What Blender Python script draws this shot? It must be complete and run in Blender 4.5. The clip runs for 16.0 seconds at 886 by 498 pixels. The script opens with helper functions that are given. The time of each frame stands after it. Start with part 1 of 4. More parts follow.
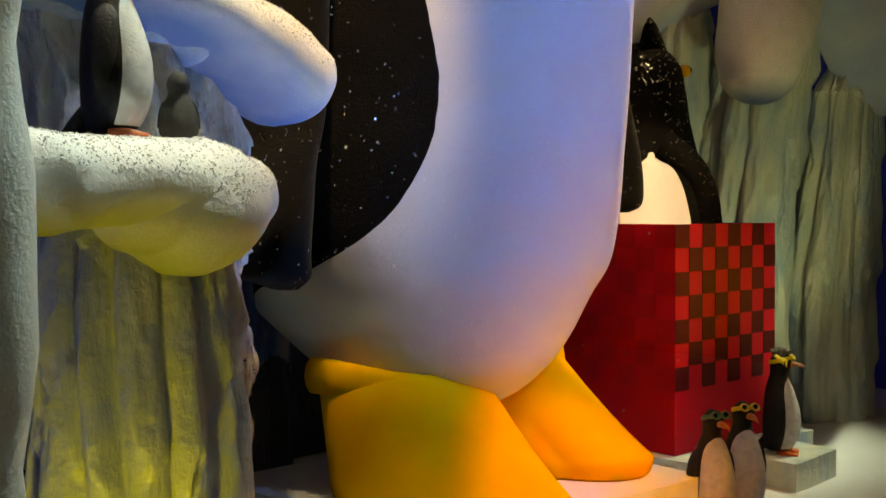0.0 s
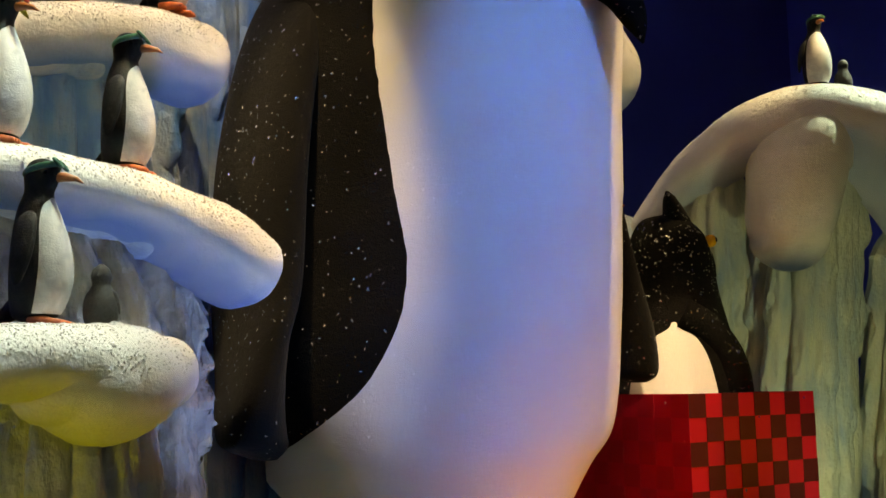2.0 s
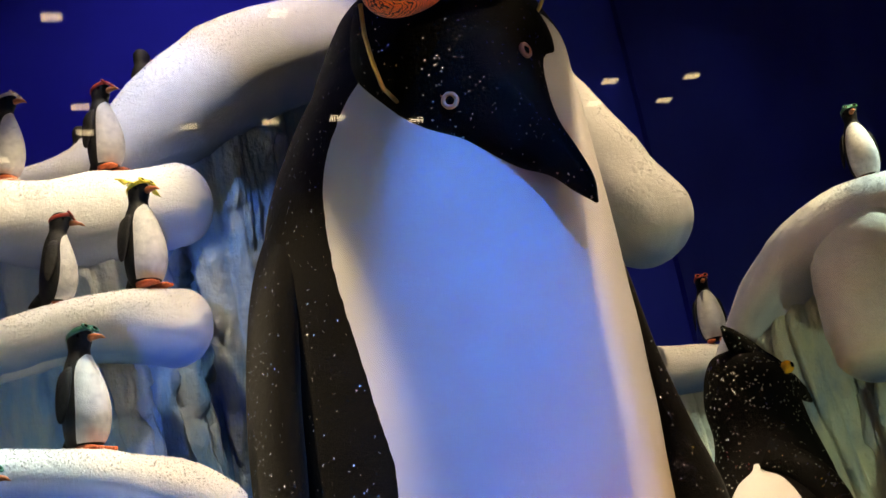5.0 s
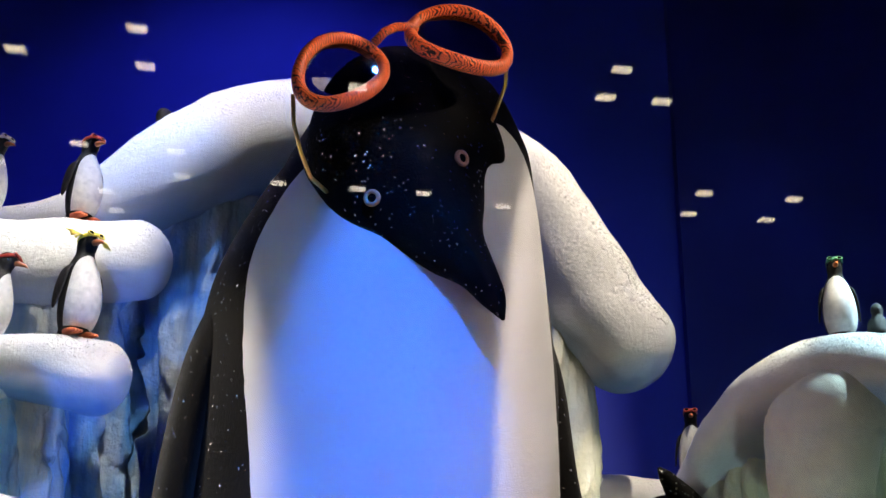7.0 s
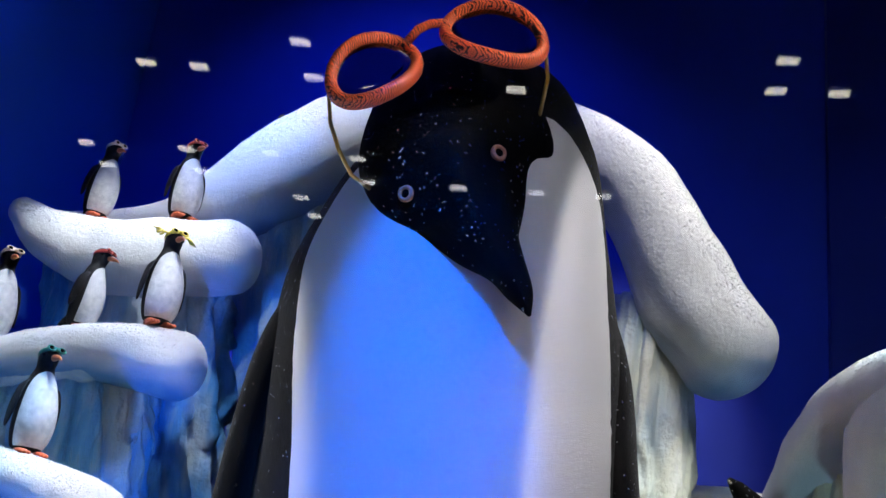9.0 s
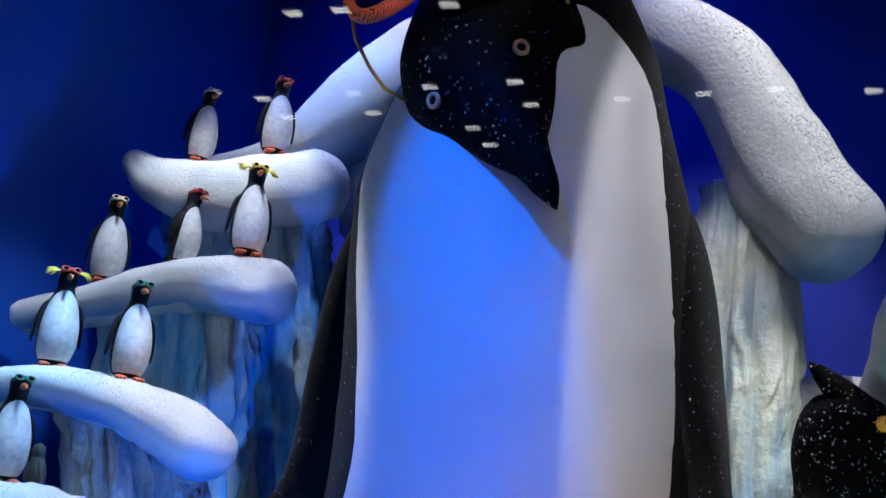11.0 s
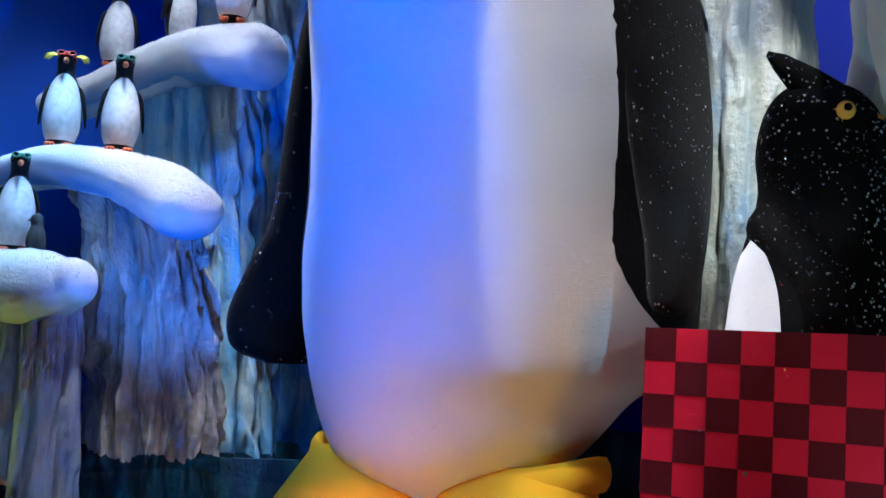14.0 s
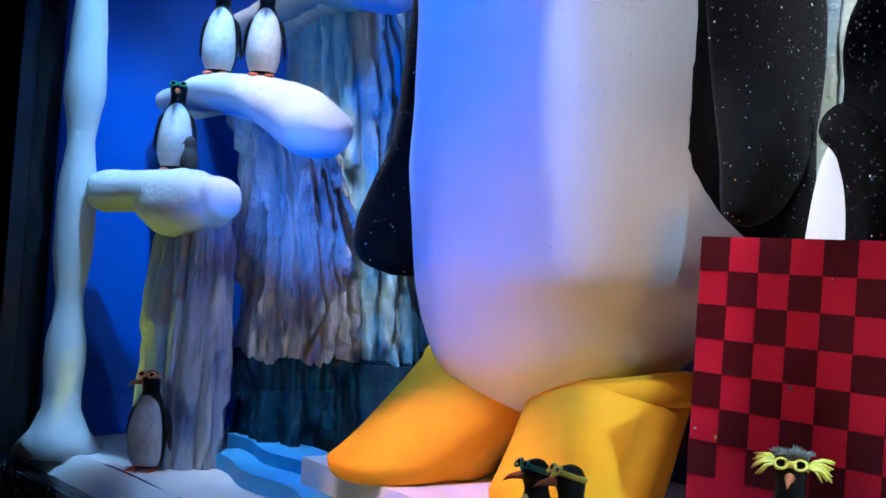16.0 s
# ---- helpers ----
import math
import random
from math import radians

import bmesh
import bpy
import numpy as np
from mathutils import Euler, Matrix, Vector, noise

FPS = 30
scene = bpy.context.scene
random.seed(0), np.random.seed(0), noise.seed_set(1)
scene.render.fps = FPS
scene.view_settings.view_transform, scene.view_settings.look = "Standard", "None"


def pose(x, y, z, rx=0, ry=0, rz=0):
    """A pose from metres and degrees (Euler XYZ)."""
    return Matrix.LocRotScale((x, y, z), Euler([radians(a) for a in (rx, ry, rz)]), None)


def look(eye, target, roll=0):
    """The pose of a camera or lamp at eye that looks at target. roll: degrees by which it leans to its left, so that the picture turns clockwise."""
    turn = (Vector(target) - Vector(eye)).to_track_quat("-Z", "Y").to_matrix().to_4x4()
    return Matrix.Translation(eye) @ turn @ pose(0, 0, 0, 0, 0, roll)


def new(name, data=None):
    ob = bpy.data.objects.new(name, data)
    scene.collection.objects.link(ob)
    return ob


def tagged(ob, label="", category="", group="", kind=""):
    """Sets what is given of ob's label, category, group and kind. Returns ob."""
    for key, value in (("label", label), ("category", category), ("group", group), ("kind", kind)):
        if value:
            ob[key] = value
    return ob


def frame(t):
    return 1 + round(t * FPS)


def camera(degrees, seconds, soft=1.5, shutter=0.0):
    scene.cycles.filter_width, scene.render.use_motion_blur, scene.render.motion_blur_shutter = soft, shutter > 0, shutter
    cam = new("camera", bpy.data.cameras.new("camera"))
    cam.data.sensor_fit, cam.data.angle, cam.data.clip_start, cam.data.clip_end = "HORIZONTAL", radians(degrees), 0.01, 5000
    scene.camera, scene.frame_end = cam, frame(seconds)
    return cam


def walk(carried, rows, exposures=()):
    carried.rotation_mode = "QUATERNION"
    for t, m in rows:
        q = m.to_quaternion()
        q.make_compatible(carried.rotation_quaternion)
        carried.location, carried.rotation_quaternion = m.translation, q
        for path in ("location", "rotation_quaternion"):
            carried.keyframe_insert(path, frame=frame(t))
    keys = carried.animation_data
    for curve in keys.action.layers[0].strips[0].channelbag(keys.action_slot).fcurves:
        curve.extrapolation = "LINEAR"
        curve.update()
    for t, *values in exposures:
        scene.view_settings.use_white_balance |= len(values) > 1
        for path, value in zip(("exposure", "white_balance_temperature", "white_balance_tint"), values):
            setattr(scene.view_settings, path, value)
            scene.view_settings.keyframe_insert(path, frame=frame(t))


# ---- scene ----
cam = camera(44.7, 16.0)
PATH = [
    (0, (0.42, 0.167, 1.631), (1.792, 1.62, 1.567), -0.2),
    (0.5, (0.497, 0.084, 1.644), (1.823, 1.581, 1.657), 0.2),
    (1, (0.575, -0.053, 1.65), (1.824, 1.506, 1.742), 0.1),
    (1.5, (0.649, -0.154, 1.641), (1.839, 1.445, 1.813), 0.6),
    (2, (0.735, -0.257, 1.624), (1.831, 1.396, 1.883), -1.0),
    (2.5, (0.826, -0.354, 1.62), (1.824, 1.349, 1.941), -2.9),
    (3, (0.928, -0.426, 1.626), (1.844, 1.311, 2.004), -5.8),
    (3.5, (1.039, -0.481, 1.634), (1.859, 1.295, 2.049), -7.0),
    (4, (1.17, -0.543, 1.648), (1.904, 1.259, 2.108), -8.3),
    (4.5, (1.323, -0.606, 1.644), (1.965, 1.214, 2.17), -10.0),
    (5, (1.479, -0.681, 1.666), (2.06, 1.144, 2.241), -10.3),
    (7.5, (2.331, -0.842, 1.687), (2.497, 1.011, 2.42), 4.5),
    (8, (2.503, -0.817, 1.675), (2.551, 1.053, 2.385), 5.9),
    (8.5, (2.645, -0.824, 1.691), (2.557, 1.046, 2.395), 6.5),
    (9, (2.772, -0.84, 1.696), (2.528, 1.015, 2.403), 7.0),
    (11.5, (3.475, -0.608, 1.662), (2.703, 1.174, 2.139), 5.1),
    (12, (3.602, -0.507, 1.642), (2.781, 1.269, 2.053), 4.2),
    (12.5, (3.732, -0.415, 1.627), (2.837, 1.338, 1.985), 2.9),
    (13, (3.877, -0.27, 1.583), (2.864, 1.429, 1.88), 2.3),
    (13.5, (3.97, -0.178, 1.563), (2.875, 1.481, 1.788), 2.2),
    (14, (4.017, -0.188, 1.517), (2.885, 1.448, 1.712), 3.2),
    (14.5, (4.129, -0.109, 1.522), (2.878, 1.444, 1.671), 3.4),
    (15, (4.238, -0.016, 1.518), (2.876, 1.444, 1.628), 3.5),
    (15.5, (4.342, 0.065, 1.508), (2.886, 1.433, 1.593), 3.5),
    (16, (4.434, 0.122, 1.493), (2.903, 1.409, 1.531), 4.0),
]
walk(cam, [(t, look(eye, target, roll)) for t, eye, target, roll in PATH], [(0, 0.2, 36000, 10), (2.0, 0.15, 30000, 10), (4.0, 0.15, 19000, 10), (5.0, 0.2, 13000, 10), (7.5, 0.45, 7100, 10), (9.0, 0.2, 6000, 10), (11.5, -0.15, 5700, 10), (13.0, 0.0, 5600, 10), (14.5, 0.3, 5500, 10), (16.0, 0.4, 5300, 10)])

# ---- world and lights ----
world = bpy.data.worlds.new("night")
scene.world = world
world.use_nodes = True
world.node_tree.nodes["Background"].inputs[0].default_value = (0.02, 0.025, 0.05, 1)
world.node_tree.nodes["Background"].inputs[1].default_value = 0.25


def spot(name, eye, target, power, colour, cone, blend=0.4, radius=0.04, slim=1.0):
    d = bpy.data.lights.new(name, "SPOT")
    d.energy, d.color, d.spot_size, d.spot_blend, d.shadow_soft_size = power, colour, radians(cone), blend, radius
    ob = new(name, d)
    ob.matrix_world = look(eye, target) @ Matrix.Diagonal((slim, 1, 1, 1))
    return ob


# assumed spotlights, no lamp seen: some at the passage ceiling, the rest behind the glass and at the floor
spot("projector_blue", (2.45, -1.0, 4.4), (2.39, 1.83, 2.0), 560, (0.002, 0.15, 1.0), 27, 0.5, 0.012, 0.46)
spot("projector_amber", (2.68, -0.1, 4.52), (2.43, 1.79, 0.76), 560, (1.0, 0.45, 0.02), 13, 0.6)
spot("spot_yellow_right", (4.1, 1.50, 1.35), (2.82, 2.0, 1.50), 15, (1.0, 0.48, 0.015), 44, 1.0, 0.14)
spot("projector_white", (3.0, 0.1, 4.5), (2.935, 2.0, 2.34), 265, (1.0, 0.92, 0.90), 31, 0.3, 0.02, 0.36)
spot("spot_white_left", (1.7, 1.5, 4.05), (1.3, 2.1, 2.2), 145, (0.93, 0.97, 1.0), 41, 0.5)
spot("spot_arch_left", (1.5, 1.6, 4.9), (1.8, 2.6, 3.3), 170, (0.92, 0.95, 1.0), 44, 0.5)
spot("spot_arch_right", (3.9, 1.6, 4.9), (3.1, 2.55, 3.1), 240, (1.0, 0.93, 0.84), 36, 0.5)
spot("spot_yellow_floor", (2.72, 1.47, 0.93), (2.48, 1.95, 1.32), 3.4, (1.0, 0.56, 0.10), 85, 1.0)
spot("spot_red_box", (3.9, 0.1, 4.4), (3.36, 2.0, 1.25), 56, (1.0, 0.82, 0.85), 16, 0.5)
spot("spot_cool_right", (4.6, 1.55, 4.0), (3.9, 2.2, 2.0), 560, (0.48, 0.80, 1.0), 38, 0.7)
spot("spot_blue_cliff", (2.2, 1.47, 0.93), (1.35, 2.2, 2.45), 75, (0.05, 0.24, 1.0), 52, 0.9)
spot("spot_green_floor_left", (1.0, 1.44, 0.87), (1.2, 1.72, 1.4), 8.0, (0.85, 0.95, 0.08), 80, 0.9)
spot("spot_blue_arch", (1.35, 1.48, 4.6), (1.80, 2.7, 2.7), 130, (0.05, 0.28, 1.0), 20, 0.7)
spot("spot_blue_wall", (1.95, 2.1, 5.05), (2.1, 3.4, 2.5), 66, (0.04, 0.10, 1.0), 94, 1.0, 0.15)
spot("spot_blue_wall_low", (4.4, 2.75, 4.0), (3.6, 3.4, 2.4), 1.5, (0.04, 0.10, 1.0), 120, 0.9, 0.15)
# two fills added to brighten the arch's column and the right ice wall
spot("fill_column", (3.95, 1.5, 3.3), (3.06, 2.65, 1.95), 75, (1.0, 1.0, 0.88), 22, 0.7)
spot("fill_ice_wall", (3.75, 1.46, 0.95), (3.82, 2.35, 1.75), 15, (0.60, 0.95, 0.85), 85, 0.9)
spot("spot_belly_left", (1.3, 1.46, 3.9), (1.93, 2.1, 2.2), 200, (1.0, 0.95, 0.86), 19, 0.8)
# two fills added for the boxed bird's white patch and the sunglasses
spot("fill_patch", (1.6, -0.8, 4.4), (3.2, 2.15, 1.72), 700, (1.0, 0.95, 0.9), 6, 0.6)
spot("fill_head", (5.5, -1.0, 4.4), (2.37, 1.56, 3.14), 340, (1.0, 0.9, 0.8), 8, 0.6)
spot("spot_white_cliff", (2.15, 1.48, 3.9), (1.53, 2.0, 1.75), 200, (1.0, 0.96, 0.90), 18, 0.6)
# fill added to brighten the left floor and the wave boards
spot("fill_floor_left", (1.95, 1.46, 3.9), (1.78, 1.72, 0.85), 150, (0.55, 0.80, 1.0), 16, 0.7)
spot("spot_blue_post", (2.0, 1.5, 3.9), (0.82, 1.62, 1.42), 330, (0.28, 0.62, 1.0), 27, 0.8)


# ---- materials ----
def mat(name, colour=(0.5, 0.5, 0.5), rough=0.6, metal=0.0):
    m = bpy.data.materials.new(name)
    m.use_nodes = True
    nt = m.node_tree
    b = nt.nodes["Principled BSDF"]
    b.inputs["Base Color"].default_value = (*colour, 1)
    b.inputs["Roughness"].default_value = rough
    b.inputs["Metallic"].default_value = metal
    return m, nt, b


def node(nt, kind, **values):
    n = nt.nodes.new(kind)
    for key, value in values.items():
        n.inputs[key.replace("_", " ")].default_value = value
    return n


def coords(nt, scale=(1, 1, 1)):
    c = nt.nodes.new("ShaderNodeTexCoord")
    m = nt.nodes.new("ShaderNodeMapping")
    m.inputs["Scale"].default_value = scale
    nt.links.new(c.outputs["Object"], m.inputs["Vector"])
    return m.outputs["Vector"]


def noise_tex(nt, vec, scale, detail=3, rough=0.55):
    n = node(nt, "ShaderNodeTexNoise", Scale=scale, Detail=detail, Roughness=rough)
    nt.links.new(vec, n.inputs["Vector"])
    return n.outputs["Fac"]


def ramp(nt, fac, stops):
    r = nt.nodes.new("ShaderNodeValToRGB")
    el = r.color_ramp.elements
    while len(el) < len(stops):
        el.new(0.5)
    for e, (p, c) in zip(el, stops):
        e.position, e.color = p, (*c, 1)
    nt.links.new(fac, r.inputs["Fac"])
    return r.outputs["Color"]


def bump(nt, b, fac, strength, dist):
    n = node(nt, "ShaderNodeBump", Strength=strength, Distance=dist)
    nt.links.new(fac, n.inputs["Height"])
    nt.links.new(n.outputs["Normal"], b.inputs["Normal"])
    return n


def mixc(nt, fac, a, c, kind="MIX"):
    n = nt.nodes.new("ShaderNodeMix")
    n.data_type, n.blend_type = "RGBA", kind
    for s, v in (("Factor", fac), ("A", a), ("B", c)):
        k = [i for i in n.inputs if i.name == s and (i.type == "RGBA" if s != "Factor" else i.type == "VALUE")][0]
        if isinstance(v, (tuple, float)):
            k.default_value = (*v, 1) if isinstance(v, tuple) else v
        else:
            nt.links.new(v, k)
    return [o for o in n.outputs if o.type == "RGBA"][0]


def mathn(nt, op, a, v):
    n = nt.nodes.new("ShaderNodeMath")
    n.operation = op
    for i, x in ((0, a), (1, v)):
        if isinstance(x, (int, float)):
            n.inputs[i].default_value = x
        else:
            nt.links.new(x, n.inputs[i])
    return n.outputs[0]


def fleck_mask(nt, vec, scale, keep):
    """Sparse glitter flecks: a few random cells out of many."""
    v = node(nt, "ShaderNodeTexVoronoi", Scale=scale)
    nt.links.new(vec, v.inputs["Vector"])
    s = nt.nodes.new("ShaderNodeSeparateColor")
    nt.links.new(v.outputs["Color"], s.inputs["Color"])
    # thicker in some places than in others
    drift = mathn(nt, "MULTIPLY", mathn(nt, "SUBTRACT", noise_tex(nt, vec, 9, 3), 0.5), 2.6 * (1 - keep))
    return mathn(nt, "GREATER_THAN", mathn(nt, "ADD", s.outputs[0], drift), keep + 0.1 * (1 - keep)), v


def glitter(name, colour, keep, scale=230, rough=0.75, relief=0.4, tone=0.35, fleck=(0.9, 0.9, 0.92), metal=True):
    """A matt cloth with fine nap and sparse facetted flecks that catch the spotlights."""
    m, nt, b = mat(name, colour, rough)
    vec = coords(nt)
    nap = noise_tex(nt, vec, 260, 2)
    patch = noise_tex(nt, vec, 7, 4)
    dark = tuple(c * (1 - tone) for c in colour)
    base = ramp(nt, patch, [(0.3, dark), (0.7, colour)])
    mask, vor = fleck_mask(nt, vec, scale, keep)
    nt.links.new(mixc(nt, mask, base, fleck), b.inputs["Base Color"])
    if metal:
        nt.links.new(mask, b.inputs["Metallic"])
    sr = nt.nodes.new("ShaderNodeMapRange")
    sr.inputs["To Min"].default_value, sr.inputs["To Max"].default_value = 0.08, 1.0
    nt.links.new(mask, sr.inputs["Value"])
    nt.links.new(sr.outputs[0], b.inputs["Specular IOR Level"])
    r = nt.nodes.new("ShaderNodeMapRange")
    r.inputs["To Min"].default_value, r.inputs["To Max"].default_value = rough, 0.22 if metal else 0.13
    nt.links.new(mask, r.inputs["Value"])
    nt.links.new(r.outputs[0], b.inputs["Roughness"])
    nap = mathn(nt, "ADD", nap, mathn(nt, "MULTIPLY", noise_tex(nt, vec, 75, 3), 1.2))
    bp = bump(nt, b, nap, relief, 0.004)
    # every fleck is tilted its own way
    sub = nt.nodes.new("ShaderNodeVectorMath")
    sub.operation = "SUBTRACT"
    nt.links.new(vor.outputs["Color"], sub.inputs[0])
    sub.inputs[1].default_value = (0.5, 0.5, 0.5)
    sc = nt.nodes.new("ShaderNodeVectorMath")
    sc.operation = "SCALE"
    nt.links.new(sub.outputs[0], sc.inputs[0])
    nt.links.new(mathn(nt, "MULTIPLY", mask, 1.5 if metal else 0.5), sc.inputs["Scale"])
    add = nt.nodes.new("ShaderNodeVectorMath")
    nt.links.new(bp.outputs["Normal"], add.inputs[0])
    nt.links.new(sc.outputs[0], add.inputs[1])
    nor = nt.nodes.new("ShaderNodeVectorMath")
    nor.operation = "NORMALIZE"
    nt.links.new(add.outputs[0], nor.inputs[0])
    nt.links.new(nor.outputs[0], b.inputs["Normal"])
    return m


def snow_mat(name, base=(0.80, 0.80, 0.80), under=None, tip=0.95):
    """Crusted artificial snow with mica flecks; under: airbrush paint and coloured light of a ledge's lower side, put
    into faces that look down.
    """
    m, nt, b = mat(name, base, 0.42)
    vec = coords(nt)
    grain = noise_tex(nt, vec, 170, 3, 0.7)
    lump = noise_tex(nt, vec, 30, 3)
    pits = noise_tex(nt, vec, 75, 2, 0.5)
    col = ramp(nt, lump, [(0.3, tuple(c * 0.88 for c in base)), (0.7, base)])
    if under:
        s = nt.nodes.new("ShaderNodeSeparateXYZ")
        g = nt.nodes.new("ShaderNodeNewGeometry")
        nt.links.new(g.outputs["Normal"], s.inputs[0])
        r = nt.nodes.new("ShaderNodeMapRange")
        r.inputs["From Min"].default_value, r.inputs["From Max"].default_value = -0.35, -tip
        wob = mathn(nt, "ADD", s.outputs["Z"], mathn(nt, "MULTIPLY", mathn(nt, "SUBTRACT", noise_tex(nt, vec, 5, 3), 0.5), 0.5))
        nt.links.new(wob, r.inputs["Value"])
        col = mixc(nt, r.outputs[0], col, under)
    mask = fleck_mask(nt, vec, 210, 0.988)[0]
    nt.links.new(col, b.inputs["Base Color"])
    gloss = nt.nodes.new("ShaderNodeMapRange")
    gloss.inputs["To Min"].default_value, gloss.inputs["To Max"].default_value = 0.5, 0.14
    nt.links.new(mask, gloss.inputs["Value"])
    nt.links.new(gloss.outputs[0], b.inputs["Roughness"])
    h = mathn(nt, "ADD", mathn(nt, "ADD", grain, mathn(nt, "MULTIPLY", lump, 0.8)), mathn(nt, "MULTIPLY", pits, 0.9))
    bump(nt, b, h, 0.42, 0.006)
    b.inputs["Specular IOR Level"].default_value = 0.5
    return m


def ice_mat(name, tones, rough=0.3, sea=None, relief=0.6):
    """Carved foam ice: painted in broken runs from top to bottom, varnished; sea: height up to which dark water is painted on it."""
    m, nt, b = mat(name, tones[0], rough)
    streak = noise_tex(nt, coords(nt, (9, 9, 1.7)), 1.0, 6, 0.62)
    blot = noise_tex(nt, coords(nt, (4, 4, 3)), 1.3, 4)
    fac = mathn(nt, "ADD", mathn(nt, "MULTIPLY", streak, 0.6), mathn(nt, "MULTIPLY", blot, 0.4))
    n = len(tones)
    col = ramp(nt, fac, [(0.34 + 0.32 * i / (n - 1), c) for i, c in enumerate(tones)])
    if sea:
        p = nt.nodes.new("ShaderNodeSeparateXYZ")
        nt.links.new(coords(nt), p.inputs[0])
        edge = mathn(nt, "ADD", p.outputs["Z"], mathn(nt, "MULTIPLY", noise_tex(nt, coords(nt, (8, 8, 5)), 1.0, 6), 0.16))
        deep = ramp(nt, noise_tex(nt, coords(nt, (2, 2, 9)), 1.0, 5), [(0.35, (0.004, 0.030, 0.075)), (0.65, (0.012, 0.085, 0.14))])
        col = mixc(nt, mathn(nt, "LESS_THAN", edge, sea + 0.08), col, deep)
    nt.links.new(col, b.inputs["Base Color"])
    h = mathn(nt, "ADD", noise_tex(nt, coords(nt, (34, 34, 9)), 1.0, 5), noise_tex(nt, coords(nt), 38, 4))
    bump(nt, b, h, relief, 0.016)
    return m


def rough_mat(name, a, c, scale=8, rough=0.7, relief=0.2, fine=120, metal=0.0):
    m, nt, b = mat(name, a, rough, metal)
    vec = coords(nt)
    nt.links.new(ramp(nt, noise_tex(nt, vec, scale, 5), [(0.35, a), (0.65, c)]), b.inputs["Base Color"])
    bump(nt, b, noise_tex(nt, vec, fine, 3), relief, 0.004)
    return m


PLUSH_WHITE = glitter("plush_white", (0.72, 0.71, 0.69), 0.986, 190, 0.85, 0.28, 0.06, (0.85, 0.85, 0.85), False)
PLUSH_BLACK = glitter("plush_black", (0.0055, 0.005, 0.005), 0.987, 210, 0.95, 0.5)
for sheen, value in (("Sheen Weight", 0.05), ("Sheen Roughness", 0.45)):
    PLUSH_BLACK.node_tree.nodes["Principled BSDF"].inputs[sheen].default_value = value
HEAD_BLACK = glitter("head_black", (0.0022, 0.0022, 0.0026), 0.984, 220, 0.8, 0.4)
BIRD_BLACK = glitter("bird_black", (0.0055, 0.005, 0.005), 0.95, 200, 0.9, 0.6)
FELT_ORANGE = rough_mat("felt_orange", (0.82, 0.34, 0.006), (0.88, 0.42, 0.008), 6, 0.9, 0.25, 200)
FELT_ORANGE.node_tree.nodes["Principled BSDF"].inputs["Specular IOR Level"].default_value = 0.1
EYE_RING = rough_mat("eye_ring", (0.50, 0.20, 0.10), (0.62, 0.28, 0.14), 20, 0.5)
EYE_AMBER = rough_mat("eye_amber", (0.75, 0.32, 0.03), (0.85, 0.45, 0.05), 20, 0.15)
EYE_DARK = mat("eye_dark", (0.004, 0.004, 0.004), 0.08)[0]
FIG_BLACK = rough_mat("figure_black", (0.005, 0.005, 0.006), (0.015, 0.015, 0.017), 30, 0.55, 0.5, 90)
FIG_BLACK.node_tree.nodes["Principled BSDF"].inputs["Specular IOR Level"].default_value = 0.22
FIG_WHITE = rough_mat("figure_white", (0.46, 0.47, 0.50), (0.66, 0.66, 0.66), 18, 0.6, 0.4, 60)
FIG_GREY = rough_mat("figure_grey", (0.016, 0.016, 0.018), (0.04, 0.04, 0.042), 30, 0.7, 0.4, 90)
CREST_GREY = rough_mat("crest_grey", (0.10, 0.10, 0.09), (0.22, 0.21, 0.18), 40, 0.7)
FIG_BEAK = rough_mat("figure_beak", (0.42, 0.10, 0.04), (0.55, 0.18, 0.06), 30, 0.4)
FIG_FEET = rough_mat("figure_feet", (0.62, 0.10, 0.04), (0.75, 0.18, 0.07), 30, 0.5)
YELLOW = rough_mat("plastic_yellow", (0.72, 0.56, 0.05), (0.80, 0.66, 0.10), 30, 0.4)
GREEN = rough_mat("plastic_green", (0.02, 0.14, 0.09), (0.04, 0.22, 0.14), 30, 0.3)
RED = rough_mat("plastic_red", (0.40, 0.04, 0.03), (0.55, 0.08, 0.05), 30, 0.3)
CREAM = rough_mat("plastic_cream", (0.60, 0.48, 0.36), (0.70, 0.58, 0.44), 30, 0.4)
VELVET_RED = glitter("card_red", (0.47, 0.008, 0.026), 0.9985, 150, 0.6, 0.25, 0.12)
# left-face squares: their faintness in dim light is put into a redder tone
VELVET_DIM = glitter("card_dim_red", (0.38, 0.008, 0.022), 0.9985, 150, 0.6, 0.25, 0.15)
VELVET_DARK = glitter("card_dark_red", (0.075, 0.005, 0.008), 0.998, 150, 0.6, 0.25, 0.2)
SNOW = snow_mat("snow")
ICE_PALE = ice_mat("ice_pale", [(0.16, 0.30, 0.50), (0.42, 0.50, 0.50), (0.60, 0.62, 0.50), (0.70, 0.72, 0.66)], 0.28)
ICE_LEFT = ice_mat("ice_left", [(0.04, 0.22, 0.60), (0.16, 0.42, 0.68), (0.48, 0.58, 0.56), (0.74, 0.78, 0.78)], 0.28, 1.16)
ICE_GREY = ice_mat("ice_grey", [(0.09, 0.09, 0.09), (0.30, 0.30, 0.28), (0.50, 0.48, 0.42), (0.66, 0.66, 0.62)])
ICE_BLUE = ice_mat("ice_blue", [(0.02, 0.14, 0.50), (0.08, 0.28, 0.62), (0.36, 0.48, 0.60), (0.62, 0.66, 0.66)], 0.3, 1.2)
